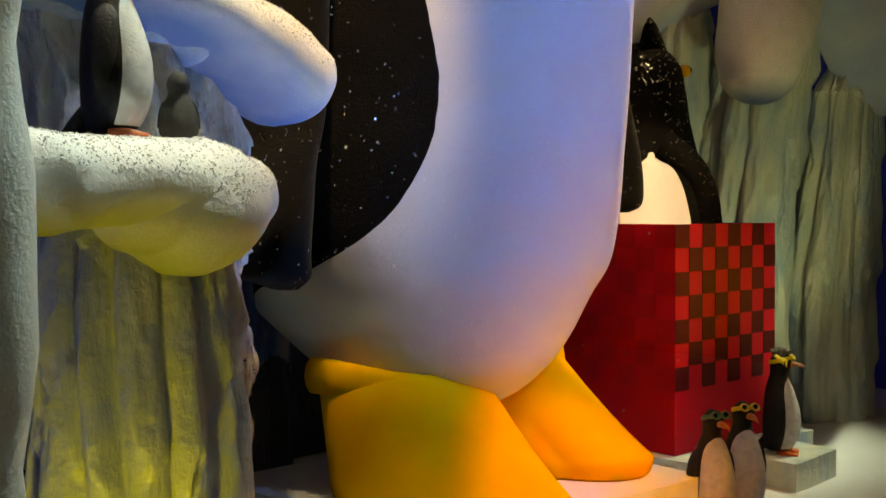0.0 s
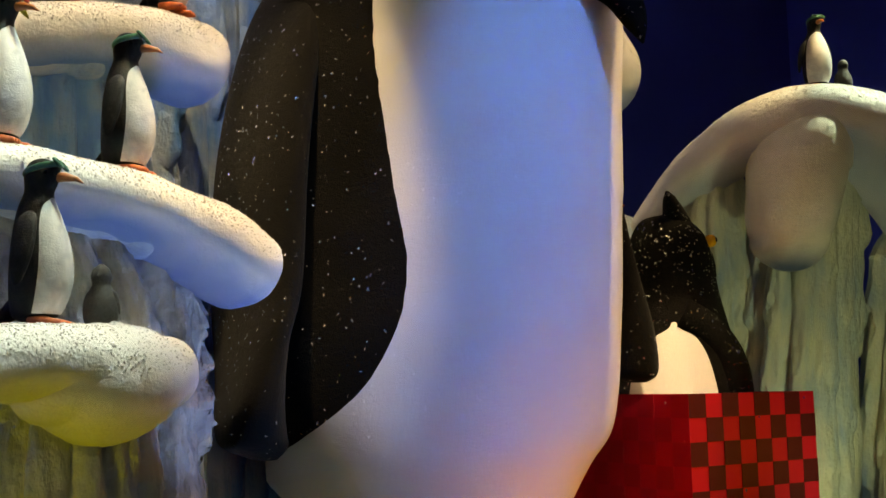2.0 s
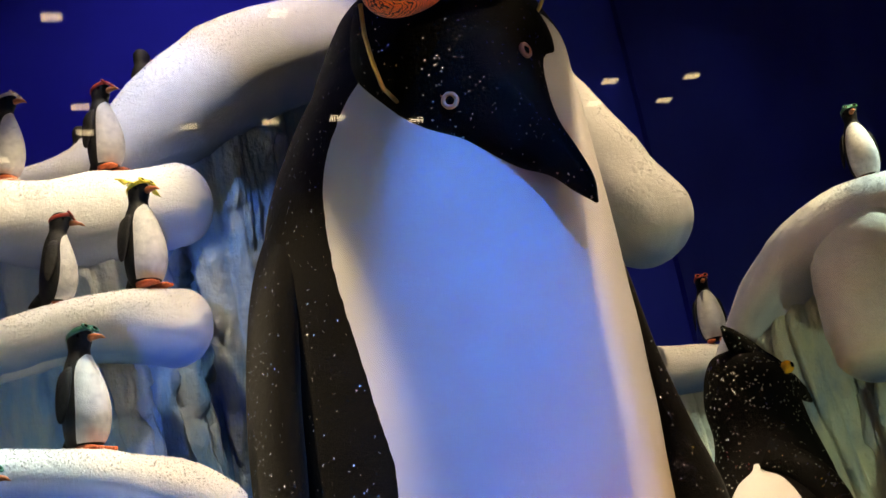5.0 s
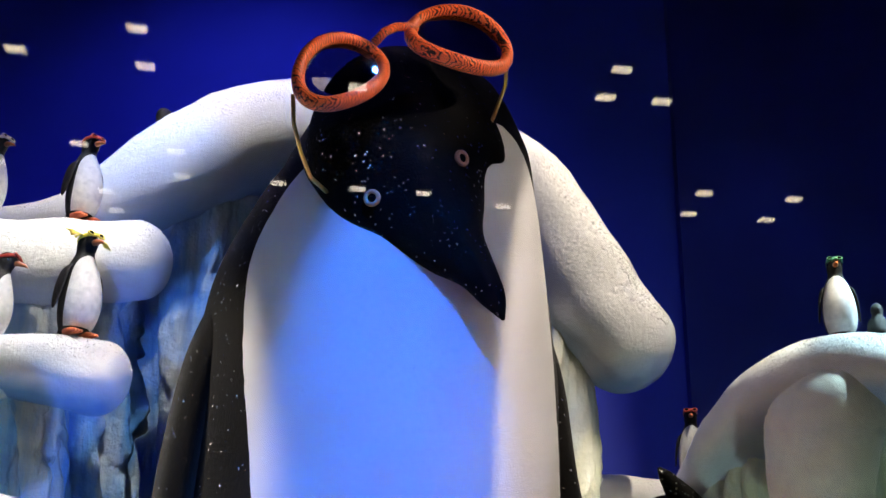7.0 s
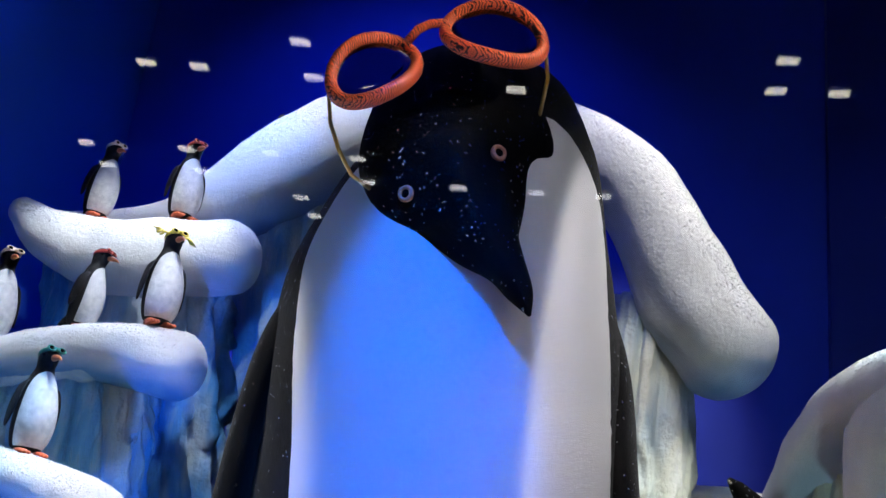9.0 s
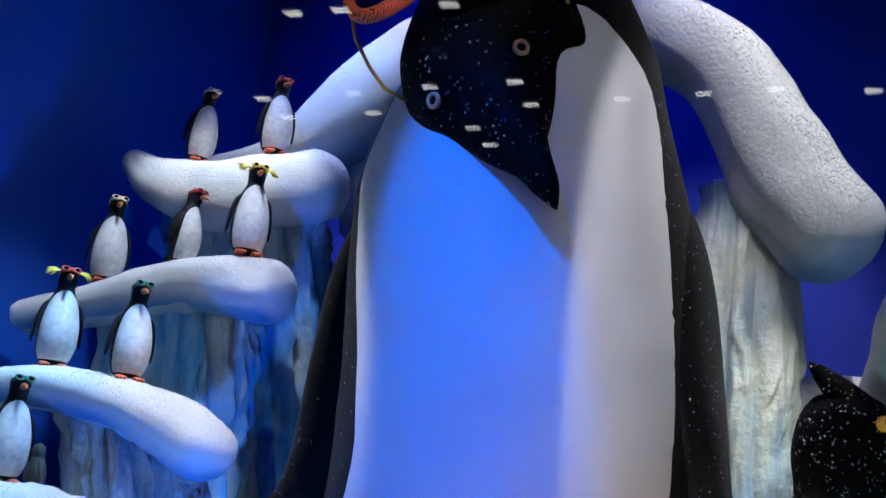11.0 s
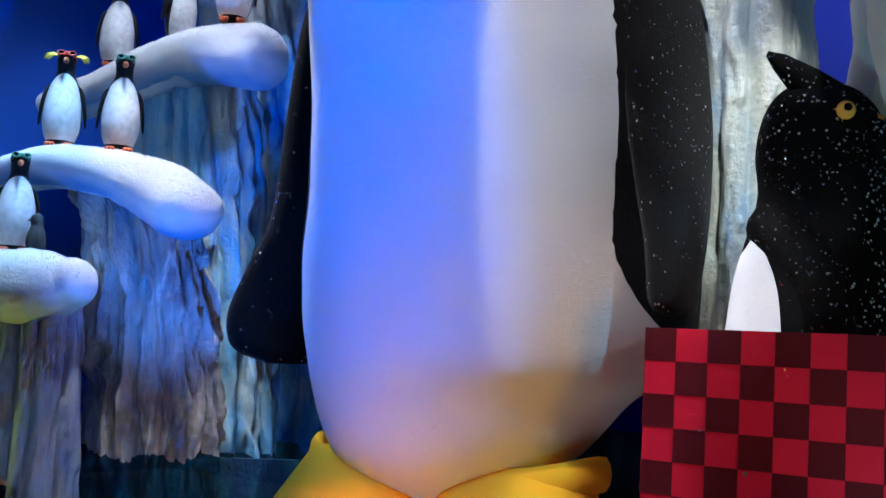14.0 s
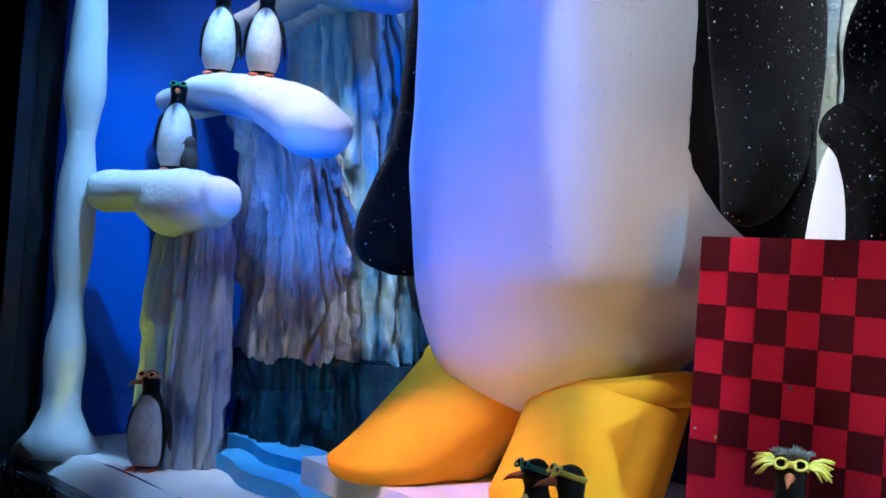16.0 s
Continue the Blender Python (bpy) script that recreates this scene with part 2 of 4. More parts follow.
ICE_VIOLET = ice_mat("ice_violet", [(0.20, 0.26, 0.50), (0.36, 0.42, 0.60), (0.50, 0.54, 0.58), (0.64, 0.66, 0.68)], 0.35)
UNDER_ICE = ice_mat("under_ice", [(0.10, 0.28, 0.52), (0.24, 0.42, 0.62), (0.45, 0.56, 0.62), (0.60, 0.66, 0.66)], 0.45)
ICE_CLIFF = ice_mat("ice_cliff", [(0.10, 0.12, 0.15), (0.32, 0.34, 0.36), (0.56, 0.55, 0.50), (0.76, 0.75, 0.70)], 0.2, 1.18, 0.9)
BLUE_WALL = rough_mat("paint_blue", (0.012, 0.034, 0.46), (0.016, 0.044, 0.53), 2.0, 0.6, 0.1)
# the bright lighting of the west wall is put into this lighter blue
LIT_WALL = rough_mat("paint_lit_blue", (0.012, 0.080, 0.50), (0.018, 0.105, 0.56), 1.5, 0.6, 0.1)
# darker copy of the backdrop blue: dimness at the right put into the colour
DIM_WALL = rough_mat("dim_navy", (0.007, 0.016, 0.22), (0.010, 0.022, 0.27), 2.0, 0.6, 0.1)
SEA_PAINT = ice_mat("paint_sea", [(0.004, 0.02, 0.07), (0.008, 0.05, 0.13), (0.02, 0.14, 0.20), (0.03, 0.10, 0.3)], 0.6)
WAVE_BLUE = rough_mat("paint_wave", (0.05, 0.28, 0.65), (0.10, 0.40, 0.78), 7, 0.5)
STONE_BLACK = rough_mat("stone_black", (0.006, 0.006, 0.007), (0.014, 0.014, 0.016), 6, 0.25, 0.05)
PAVING = rough_mat("paving", (0.05, 0.05, 0.05), (0.09, 0.085, 0.08), 4, 0.6, 0.3)
GOLD = rough_mat("gold_wire", (0.70, 0.42, 0.12), (0.80, 0.52, 0.2), 30, 0.3, 0.1, 60, 0.9)


def striped():
    m, nt, b = mat("frame_striped", (0.8, 0.12, 0.02), 0.4)
    vec = coords(nt)
    w = node(nt, "ShaderNodeTexWave", Scale=62.0, Distortion=8.0, Detail=2.0)
    w.bands_direction = "DIAGONAL"
    nt.links.new(vec, w.inputs["Vector"])
    nt.links.new(ramp(nt, w.outputs["Fac"], [(0.14, (0.03, 0.012, 0.012)), (0.30, (1.0, 0.17, 0.05))]), b.inputs["Base Color"])
    return m


STRIPED = striped()


def tinted(name, colour, rough=0.03):
    m, nt, b = mat(name, colour, rough)
    b.inputs["Transmission Weight"].default_value = 1.0
    b.inputs["IOR"].default_value = 1.2
    return m


LENS = tinted("lens_smoked", (0.34, 0.29, 0.25))


# ---- mesh helpers ----
def mesh_of(name, verts, faces, mats, index=None, smooth=True):
    me = bpy.data.meshes.new(name)
    me.from_pydata([tuple(v) for v in verts], [], faces)
    for m in mats:
        me.materials.append(m)
    if index:
        me.polygons.foreach_set("material_index", index)
    me.polygons.foreach_set("use_smooth", [smooth] * len(me.polygons))
    me.update()
    return me


class Build:
    """Collects vertices and faces with a material each, into one mesh."""

    def __init__(self):
        self.v, self.f, self.m = [], [], []

    def loft(self, rings, tone=0, closed=True, cap=True):
        base, n = len(self.v), len(rings[0])
        for r in rings:
            self.v.extend(r)
        for i in range(len(rings) - 1):
            for j in range(n if closed else n - 1):
                k = (j + 1) % n
                self.f.append((base + i * n + j, base + i * n + k, base + (i + 1) * n + k, base + (i + 1) * n + j))
                self.m.append(tone(i, j) if callable(tone) else tone)
        if cap and closed:
            for i, order in ((0, -1), (len(rings) - 1, 1)):
                self.f.append(tuple(base + i * n + j for j in range(n))[::order])
                self.m.append(tone(min(i, len(rings) - 2), 0) if callable(tone) else tone)
        return self

    def ball(self, c, r, tone=0, turn=None, seg=16):
        c = Vector(c)
        r = Vector(r if hasattr(r, "__len__") else (r, r, r))
        rings = []
        for i in range(1, seg):
            a = math.pi * i / seg
            ring = []
            for j in range(seg):
                p = 2 * math.pi * j / seg
                q = Vector((r.x * math.sin(a) * math.cos(p), r.y * math.sin(a) * math.sin(p), -r.z * math.cos(a)))
                ring.append(c + (turn @ q if turn else q))
            rings.append(ring)
        return self.loft(rings, tone)

    def tube(self, pts, radii, tone=0, seg=10, flat=1.0):
        pts = [Vector(p) for p in pts]
        rings = []
        for i, p in enumerate(pts):
            t = (pts[min(i + 1, len(pts) - 1)] - pts[max(i - 1, 0)]).normalized()
            side = t.cross(Vector((0, 0, 1)))
            side = side.normalized() if side.length > 1e-4 else Vector((1, 0, 0))
            up = side.cross(t)
            r = radii[i] if hasattr(radii, "__len__") else radii
            rings.append([p + side * math.cos(2 * math.pi * j / seg) * r + up * math.sin(2 * math.pi * j / seg) * r * flat for j in range(seg)])
        return self.loft(rings, tone)

    def box(self, a, b, tone=0):
        (x0, y0, z0), (x1, y1, z1) = a, b
        return self.loft([[Vector(p) for p in ((x0, y0, z), (x1, y0, z), (x1, y1, z), (x0, y1, z))] for z in (z0, z1)], tone)

    def mesh(self, name, mats, smooth=True):
        return mesh_of(name, self.v, self.f, mats, self.m, smooth)


def thing(name, label, category, place=(0, 0, 0), group="", kind=""):
    ob = new(name)
    ob.location = place
    ob.empty_display_size = 0.05
    return tagged(ob, label, category, group, kind)


def part(name, build, mats, parent=None, label="", smooth=True):
    mats = mats if isinstance(mats, (list, tuple)) else [mats]
    ob = new(name, build.mesh(name, mats, smooth))
    if parent:
        ob.parent = parent
    if label:
        ob["label"] = label
    return ob


def smoothed(rows, n):
    """Catmull-Rom through rows of numbers, n samples."""
    a = np.array(rows, float)
    a = np.vstack([2 * a[0] - a[1], a, 2 * a[-1] - a[-2]])
    out = []
    for s in np.linspace(0, len(rows) - 1 - 1e-6, n):
        i, u = int(s), s - int(s)
        p0, p1, p2, p3 = a[i : i + 4]
        out.append(0.5 * (2 * p1 + (p2 - p0) * u + (2 * p0 - 5 * p1 + 4 * p2 - p3) * u * u + (3 * p1 - p0 - 3 * p2 + p3) * u**3))
    return out


def snow_lobe(build, rows, n=46, seg=40, seed=0.0, lump=0.010, power=2.3, tone=0):
    """A rounded body of snow along rows of x, y, z, half height, half width, with round ends."""
    s = smoothed(rows, n)
    pts = [(Vector(r[:3]), r[3], r[4]) for r in s]
    rings = []

    def ring(p, t, h, w):
        side = t.cross(Vector((0, 0, 1)))
        side = side.normalized() if side.length > 0.25 else Vector((0.5, 0.85, 0)).normalized()
        up = side.cross(t).normalized()
        out = []
        for j in range(seg):
            a = 2 * math.pi * j / seg
            c, d = math.cos(a), math.sin(a)
            k = (abs(c) ** power + abs(d) ** power) ** (-1 / power)
            q = p + side * c * k * w + up * d * k * h
            e = noise.noise(q * 7 + Vector((seed, 0, 0))) * lump + noise.noise(q * 28) * lump * 0.22
            out.append(q + (q - p).normalized() * e * min(1, h / 0.05))
        return out

    for i, (p, h, w) in enumerate(pts):
        t = (pts[min(i + 1, n - 1)][0] - pts[max(i - 1, 0)][0]).normalized()
        if i == 0:
            for k in range(1, 8):
                a = math.pi / 2 * k / 8
                rings.append(ring(p - t * h * 0.9 * math.cos(a), t, h * math.sin(a), w * math.sin(a)))
        rings.append(ring(p, t, h, w))
        if i == n - 1:
            for k in range(7, 0, -1):
                a = math.pi / 2 * k / 8
                rings.append(ring(p + t * h * 0.9 * math.cos(a), t, h * math.sin(a), w * math.sin(a)))
    return build.loft(rings, tone)


def crumbs(source, density, seed):
    """Loose snow grains that stick to the upper side of a snow body."""
    rnd = random.Random(seed)
    me = source.data
    middle = sum((p.center for p in me.polygons), Vector()) / len(me.polygons)
    out = 1 if sum(p.normal.dot(p.center - middle) * p.area for p in me.polygons) > 0 else -1
    top = [p for p in me.polygons if p.normal.z * out > 0.15]
    weights = [p.area for p in top]
    count = min(26000, int(density * sum(weights)))
    b = Build()
    for p in rnd.choices(top, weights, k=count):
        q = [me.vertices[i].co for i in p.vertices]
        u, v = rnd.random(), rnd.random()
        c = q[0].lerp(q[1], u).lerp(q[-1].lerp(q[2 if len(q) > 3 else 1], u), v)
        r = rnd.uniform(0.0012, 0.0030)
        turn = Euler((rnd.uniform(0, 6.3), rnd.uniform(0, 6.3), rnd.uniform(0, 6.3))).to_matrix()
        w = [turn @ Vector(k) * r for k in ((0.58, 0.58, 0.58), (0.58, -0.58, -0.58), (-0.58, 0.58, -0.58), (-0.58, -0.58, 0.58))]
        base = len(b.v)
        b.v.extend(c + p.normal * out * r * 0.25 + e for e in w)
        b.f.extend([(base, base + 1, base + 2), (base, base + 2, base + 3), (base, base + 3, base + 1), (base + 1, base + 3, base + 2)])
        b.m.extend([0] * 4)
    return b


def ice_column(build, rows, flutes=11, depth=0.20, seg=180, n=120, seed=0.0, rugged=0.03, step=0.13, tone=0):
    """A fluted curtain of ice along rows of z, x, y, radius x, radius y: every flute runs down in overlapping frozen drips."""
    rings = []
    for z, x, y, rx, ry in smoothed(rows, n):
        ring = []
        for j in range(seg):
            a = 2 * math.pi * j / seg
            c, s = math.cos(a), math.sin(a)
            wob = noise.noise(Vector((c * 1.6 + seed, s * 1.6, z * 0.9)))
            ph = a * flutes / 2 + 2.4 * wob + seed
            fl = abs(math.sin(ph)) ** 0.6
            k0 = math.floor(ph / math.pi)
            off = noise.noise(Vector((k0 * 3.7 + 0.3, seed, 1.7))) * 4
            run = (z * (2.6 + off * 0.25) + off + 0.5 * noise.noise(Vector((c * 6, s * 6 + seed, z * 2)))) % 1.0
            drip = (1 - run) ** 1.5 * min(1, run / 0.06) * fl
            fine = noise.noise(Vector((c * 9, s * 9 + seed, z * 11)))
            chip = noise.noise(Vector((c * 20, s * 20 + seed, z * 16)))
            k = 1 - depth * (1 - fl) + 0.10 * wob + step * (drip - 0.4) + 0.05 * fine + rugged * chip
            ring.append(Vector((x + rx * k * c, y + ry * k * s, z)))
        rings.append(ring)
    return build.loft(rings, tone)


# ---- the window and its walls ----
X0, X1, Y0, Y1, FLOOR, CEIL = 0.74, 5.3, 1.38, 3.35, 0.82, 5.2


def wall(name, a, b, material, label=""):
    bu = Build().box(a, b)
    ob = part(name, bu, material, None, "", False)
    return tagged(ob, label, "wall" if name.startswith("wall") else "", kind="structure")


wall("wall_north", (X0 - 0.1, Y1, 0.5), (X1 + 0.1, Y1 + 0.1, CEIL + 0.2), BLUE_WALL, "deep blue painted backdrop wall")
wall("wall_west", (X0 - 0.1, Y0 + 0.1, 0.5), (X0, Y1 - 0.003, CEIL + 0.2), LIT_WALL, "blue side wall with its azure lighting put into the paint")
wall("wall_east", (X1, Y0 + 0.1, 0.5), (X1 + 0.1, Y1 - 0.003, CEIL + 0.2), BLUE_WALL, "deep blue painted side wall of the window")
# added panel, none known here: it carries the dim right part of the backdrop
wall("wall_north_dim", (3.78, Y1 - 0.045, 0.82), (X1 - 0.003, Y1 - 0.003, CEIL - 0.003), DIM_WALL, "added navy panel for the dim right part of the backdrop")
tagged(wall("ceiling", (X0, Y0 + 0.1, CEIL), (X1, Y1 - 0.003, CEIL + 0.1), STONE_BLACK, "black ceiling of the display window"), category="ceiling")
tagged(wall("wall_front_pier_1", (-6.0, Y0 - 0.06, 0.0), (X0 + 0.02, Y0 + 0.09, 5.6), STONE_BLACK, "polished black stone pier beside the window"))
tagged(wall("wall_front_pier_2", (X1 - 0.02, Y0 - 0.06, 0.0), (11.0, Y0 + 0.09, 5.6), STONE_BLACK, "polished black stone pier beside the window"))
tagged(wall("wall_plinth", (X0 + 0.02, Y0 - 0.03, 0.0), (X1 - 0.02, Y0 + 0.12, FLOOR - 0.06), STONE_BLACK, "black stone plinth under the window"))
tagged(wall("wall_front_top", (X0 + 0.02, Y0 - 0.06, CEIL - 0.02), (X1 - 0.02, Y0 + 0.09, 5.6), STONE_BLACK, "black stone lintel over the window"))
tagged(wall("pavement", (-6, -6, -0.1), (11, Y0 + 0.1, 0.0), PAVING, "dark paving in front of the window"), category="pavement")
wall("wall_south", (-6, -6.1, 0), (11, -6, 4.6), STONE_BLACK, "dark wall across the passage")
wall("wall_passage_west", (-6.1, -6, 0), (-6, Y0, 4.6), STONE_BLACK, "dark end of the passage")
wall("wall_passage_east", (11, -6, 0), (11.1, Y0, 4.6), STONE_BLACK, "dark end of the passage")
tagged(wall("ceiling_passage", (-6, -6, 4.6), (11, Y0 - 0.062, 4.7), STONE_BLACK, "dark ceiling of the passage"), category="ceiling")

LAMP_GLOW, lamp_tree, lb = mat("lamp_glow", (0.9, 0.9, 0.85), 0.4)
lb.inputs["Emission Color"].default_value = (1.0, 0.93, 0.78, 1)
lb.inputs["Emission Strength"].default_value = 6.0
for x, y in ((0.34, -1.42), (0.64, -1.43), (1.28, -1.12), (1.28, -1.48), (0.23, -2.5), (0.79, -2.48), (1.36, -2.48), (0.23, -2.83), (1.37, -2.83), (0.85, -3.17), (0.88, -3.49), (2.39, -1.49), (2.49, -2.81), (2.92, -2.8),
             (3.72, -1.06), (3.72, -1.35), (4.03, -1.34), (4.7, -2.44), (4.72, -2.78), (5.27, -2.78), (5.3, -2.42), (3.47, -2.9), (1.98, -2.82), (-0.46, -2.5), (-0.44, -2.83)):
    lamp = thing("ceiling_light", "small rectangular ceiling light in the passage", "ceiling light", (x, y, 4.6), "lights of the passage")
    part("housing", Build().box((-0.07, -0.055, -0.02), (0.07, 0.055, -0.001)), STONE_BLACK, lamp, "", False)
    part("diffuser", Build().box((-0.05, -0.032, -0.028), (0.05, 0.032, -0.021)), LAMP_GLOW, lamp, "glowing warm white panel", False)

pane = Build().box((X0 + 0.02, Y0 - 0.006, FLOOR - 0.06), (X1 - 0.02, Y0 + 0.006, CEIL - 0.02))
glass_m, glass_t, glass_b = mat("window_glass", (1, 1, 1), 0.0)
glass_b.inputs["Transmission Weight"].default_value = 1.0
glass_b.inputs["IOR"].default_value = 1.45
window = tagged(part("window_1", pane, glass_m, None, "", False), "large clear glass pane of the display window", "window", kind="structure")
window.visible_shadow = False

# display floor with a lumpy snow edge
bf = Build()
rings = []
nx, ny = 90, 40
for j in range(ny):
    row = []
    for i in range(nx):
        x, y = X0 + (X1 - X0) * i / (nx - 1), Y0 + 0.14 + (Y1 - Y0 - 0.145) * j / (ny - 1)
        row.append(Vector((x, y, FLOOR + 0.012 * noise.noise(Vector((x * 3, y * 3, 0))))))
    rings.append(row)
bf.loft(rings, 0, False, False)
bf.loft([[Vector((p.x, p.y - 0.10 * k, FLOOR - 0.06 * k * k + 0.006 * noise.noise(Vector((p.x * 14, k * 4, 2))))) for p in rings[0]] for k in (1, 0.66, 0.33, 0)], 0, False, False)
floor = tagged(part("floor", bf, SNOW), "white sparkling snow floor of the display", "floor", kind="structure")

# snow-covered window post with swellings
bp = Build()
prow = []
for i in range(60):
    z = FLOOR - 0.02 + (CEIL - FLOOR) * i / 59
    r = 0.058 + 0.010 * math.sin(z * 12.5 + 0.8) + 0.005 * math.sin(z * 23)
    r += 0.09 * max(0, 1 - (z - FLOOR) / 0.16) ** 2
    prow.append([Vector((0.905 + r * math.cos(a), 1.495 + r * math.sin(a), z)) for a in (2 * math.pi * j / 28 for j in range(28))])
bp.loft(prow)
tagged(part("ice_post", bp, SNOW), "lumpy white snow-covered post at the window's edge", "post")


# silver mosaic along the top of the plinth
def mosaic():
    m, nt, b = mat("mosaic", (0.2, 0.2, 0.25), 0.25, 0.6)
    info = nt.nodes.new("ShaderNodeObjectInfo")
    nt.links.new(ramp(nt, info.outputs["Random"], [(0.1, (0.02, 0.02, 0.03)), (0.5, (0.16, 0.16, 0.22)), (0.95, (0.55, 0.55, 0.62))]), b.inputs["Base Color"])
    return m


MOSAIC = mosaic()
tile_mesh = Build().loft([[Vector((x * k, y0, z * k)) for x, z in ((-0.011, -0.011), (0.011, -0.011), (0.011, 0.011), (-0.011, 0.011))] for y0, k in ((0.0, 1.0), (-0.004, 0.92))]).mesh("mosaic_tile", [MOSAIC], False)
plinth = bpy.data.objects["wall_plinth"]
for r in range(4):
    for c in range(70):
        tile = new("mosaic_tile", tile_mesh)
        tile.parent = plinth
        tile.matrix_world = pose(0.78 + 0.0245 * c, Y0 - 0.032, FLOOR - 0.075 - 0.0245 * r, random.uniform(-6, 6), 0, random.uniform(-6, 6))

# ---- the giant bird ----
F0 = radians(21)
LAT, FWD = Vector((math.cos(F0), math.sin(F0), 0)), Vector((math.sin(F0), -math.cos(F0), 0))


def giant():
    b = Build()
    # z, centre x, y, half width, half depth to the front and to the back, the white's edges in degrees
    rows = [
        (1.13, 2.40, 2.24, 0.10, 0.10, 0.16, -178, 178), (1.17, 2.39, 2.24, 0.22, 0.19, 0.26, -178, 178), (1.24, 2.39, 2.25, 0.31, 0.275, 0.33, -178, 178), (1.32, 2.40, 2.27, 0.375, 0.34, 0.38, -178, 178),
        (1.42, 2.41, 2.31, 0.435, 0.418, 0.42, -150, 150), (1.50, 2.428, 2.37, 0.502, 0.503, 0.42, -98, 110), (1.60, 2.425, 2.41, 0.543, 0.56, 0.42, -73, 60),
        (1.75, 2.41, 2.437, 0.56, 0.607, 0.42, -60, 41), (1.92, 2.408, 2.445, 0.557, 0.63, 0.42, -57, 39), (2.1, 2.405, 2.445, 0.555, 0.645, 0.42, -60, 40), (2.3, 2.398, 2.43, 0.55, 0.645, 0.42, -63, 40),
        (2.5, 2.395, 2.38, 0.54, 0.615, 0.42, -67, 41), (2.7, 2.395, 2.315, 0.505, 0.58, 0.4, -70, 44), (2.85, 2.40, 2.275, 0.46, 0.555, 0.38, -69, 47),
        (2.98, 2.42, 2.24, 0.41, 0.525, 0.36, -63, 43), (3.07, 2.44, 2.21, 0.37, 0.49, 0.34, -42, 24), (3.14, 2.445, 2.205, 0.345, 0.46, 0.32, -8, 8), (3.3, 2.45, 2.2, 0.27, 0.38, 0.26, -2, 4),
        (3.4, 2.455, 2.22, 0.18, 0.25, 0.18, -1, 2), (3.44, 2.46, 2.24, 0.06, 0.08, 0.06, -1, 2),
    ]
    nw, nb = 44, 36
    rings, zs = [], []
    for z, x, y, a, f, k, t0, t1 in smoothed(rows, 200):
        t1 += 0.9 * noise.noise(Vector((z * 45, 0, 7)))
        t0 += 0.4 * noise.noise(Vector((z * 30, 3, 7)))
        angles = [t0 + (t1 - t0) * i / nw for i in range(nw)] + [t1 + (360 + t0 - t1) * i / nb for i in range(nb)]
        ring = []
        for th in angles:
            s, c = math.sin(radians(th)), math.cos(radians(th))
            q = Vector((x, y, z)) + LAT * a * s + FWD * (f if c > 0 else k) * c
            # the rump runs out to a short tail
            if c < 0 and z < 1.62:
                q += -FWD * 0.09 * max(0, -c - 0.5) * max(0, 1 - abs(z - 1.38) / 0.2) + LAT * -0.16 * max(0, -c - 0.3) * max(0, 1 - abs(z - 1.38) / 0.18)
            q += (q - Vector((x, y, z))).normalized() * 0.006 * noise.noise(q * 5)
            ring.append(q)
        rings.append(ring)
        zs.append(z)
    b.loft(rings, lambda i, j: 0 if j < nw and zs[i] < 3.10 else 1)

    def flipper(rows, tone=1):
        # z, x, y of the middle, half thickness, half length along the body's side, turn of the long side
        rr = []
        for z, x, y, th, ln, turn in smoothed(rows, 60):
            ca, sa = math.cos(radians(turn)), math.sin(radians(turn))
            ring = []
            for j in range(36):
                a = 2 * math.pi * j / 36
                u, v = abs(math.cos(a)) ** 0.8 * math.copysign(1, math.cos(a)) * th, math.sin(a) * ln
                ring.append(Vector((x + u * ca - v * sa, y + u * sa + v * ca, z)))
            rr.append(ring)
        b.loft(rr, tone)

    flipper([(2.78, 2.02, 2.32, 0.02, 0.06, 8), (2.7, 1.96, 2.30, 0.05, 0.14, 8), (2.5, 1.90, 2.29, 0.06, 0.19, 6), (2.2, 1.86, 2.30, 0.06, 0.21, 6), (1.9, 1.845, 2.29, 0.06, 0.21, 4),
             (1.75, 1.83, 2.29, 0.06, 0.24, -6), (1.62, 1.82, 2.27, 0.075, 0.25, -14), (1.54, 1.815, 2.25, 0.085, 0.22, -18), (1.495, 1.815, 2.22, 0.08, 0.16, -20), (1.465, 1.83, 2.19, 0.03, 0.06, -20)])
    flipper([(2.8, 2.80, 2.36, 0.02, 0.06, -2), (2.7, 2.86, 2.34, 0.05, 0.13, -2), (2.5, 2.91, 2.34, 0.06, 0.19, -2), (2.2, 2.945, 2.34, 0.06, 0.22, -2), (1.95, 2.975, 2.32, 0.06, 0.22, 4),
             (1.8, 3.0, 2.28, 0.06, 0.19, 10), (1.7, 3.02, 2.22, 0.055, 0.13, 12), (1.655, 3.03, 2.18, 0.04, 0.08, 12), (1.635, 3.04, 2.16, 0.015, 0.02, 12)])
    # bowed head, running out into the long bill
    spine = [(2.385, 2.04, 3.36, 0.06), (2.39, 2.0, 3.315, 0.15), (2.405, 1.945, 3.19, 0.245), (2.43, 1.905, 3.01, 0.288), (2.450, 1.845, 2.88, 0.252), (2.498, 1.78, 2.78, 0.155),
             (2.546, 1.735, 2.70, 0.092), (2.60, 1.712, 2.63, 0.054), (2.645, 1.708, 2.56, 0.033), (2.672, 1.712, 2.507, 0.004)]
    sp = smoothed(spine, 50)
    rr = []
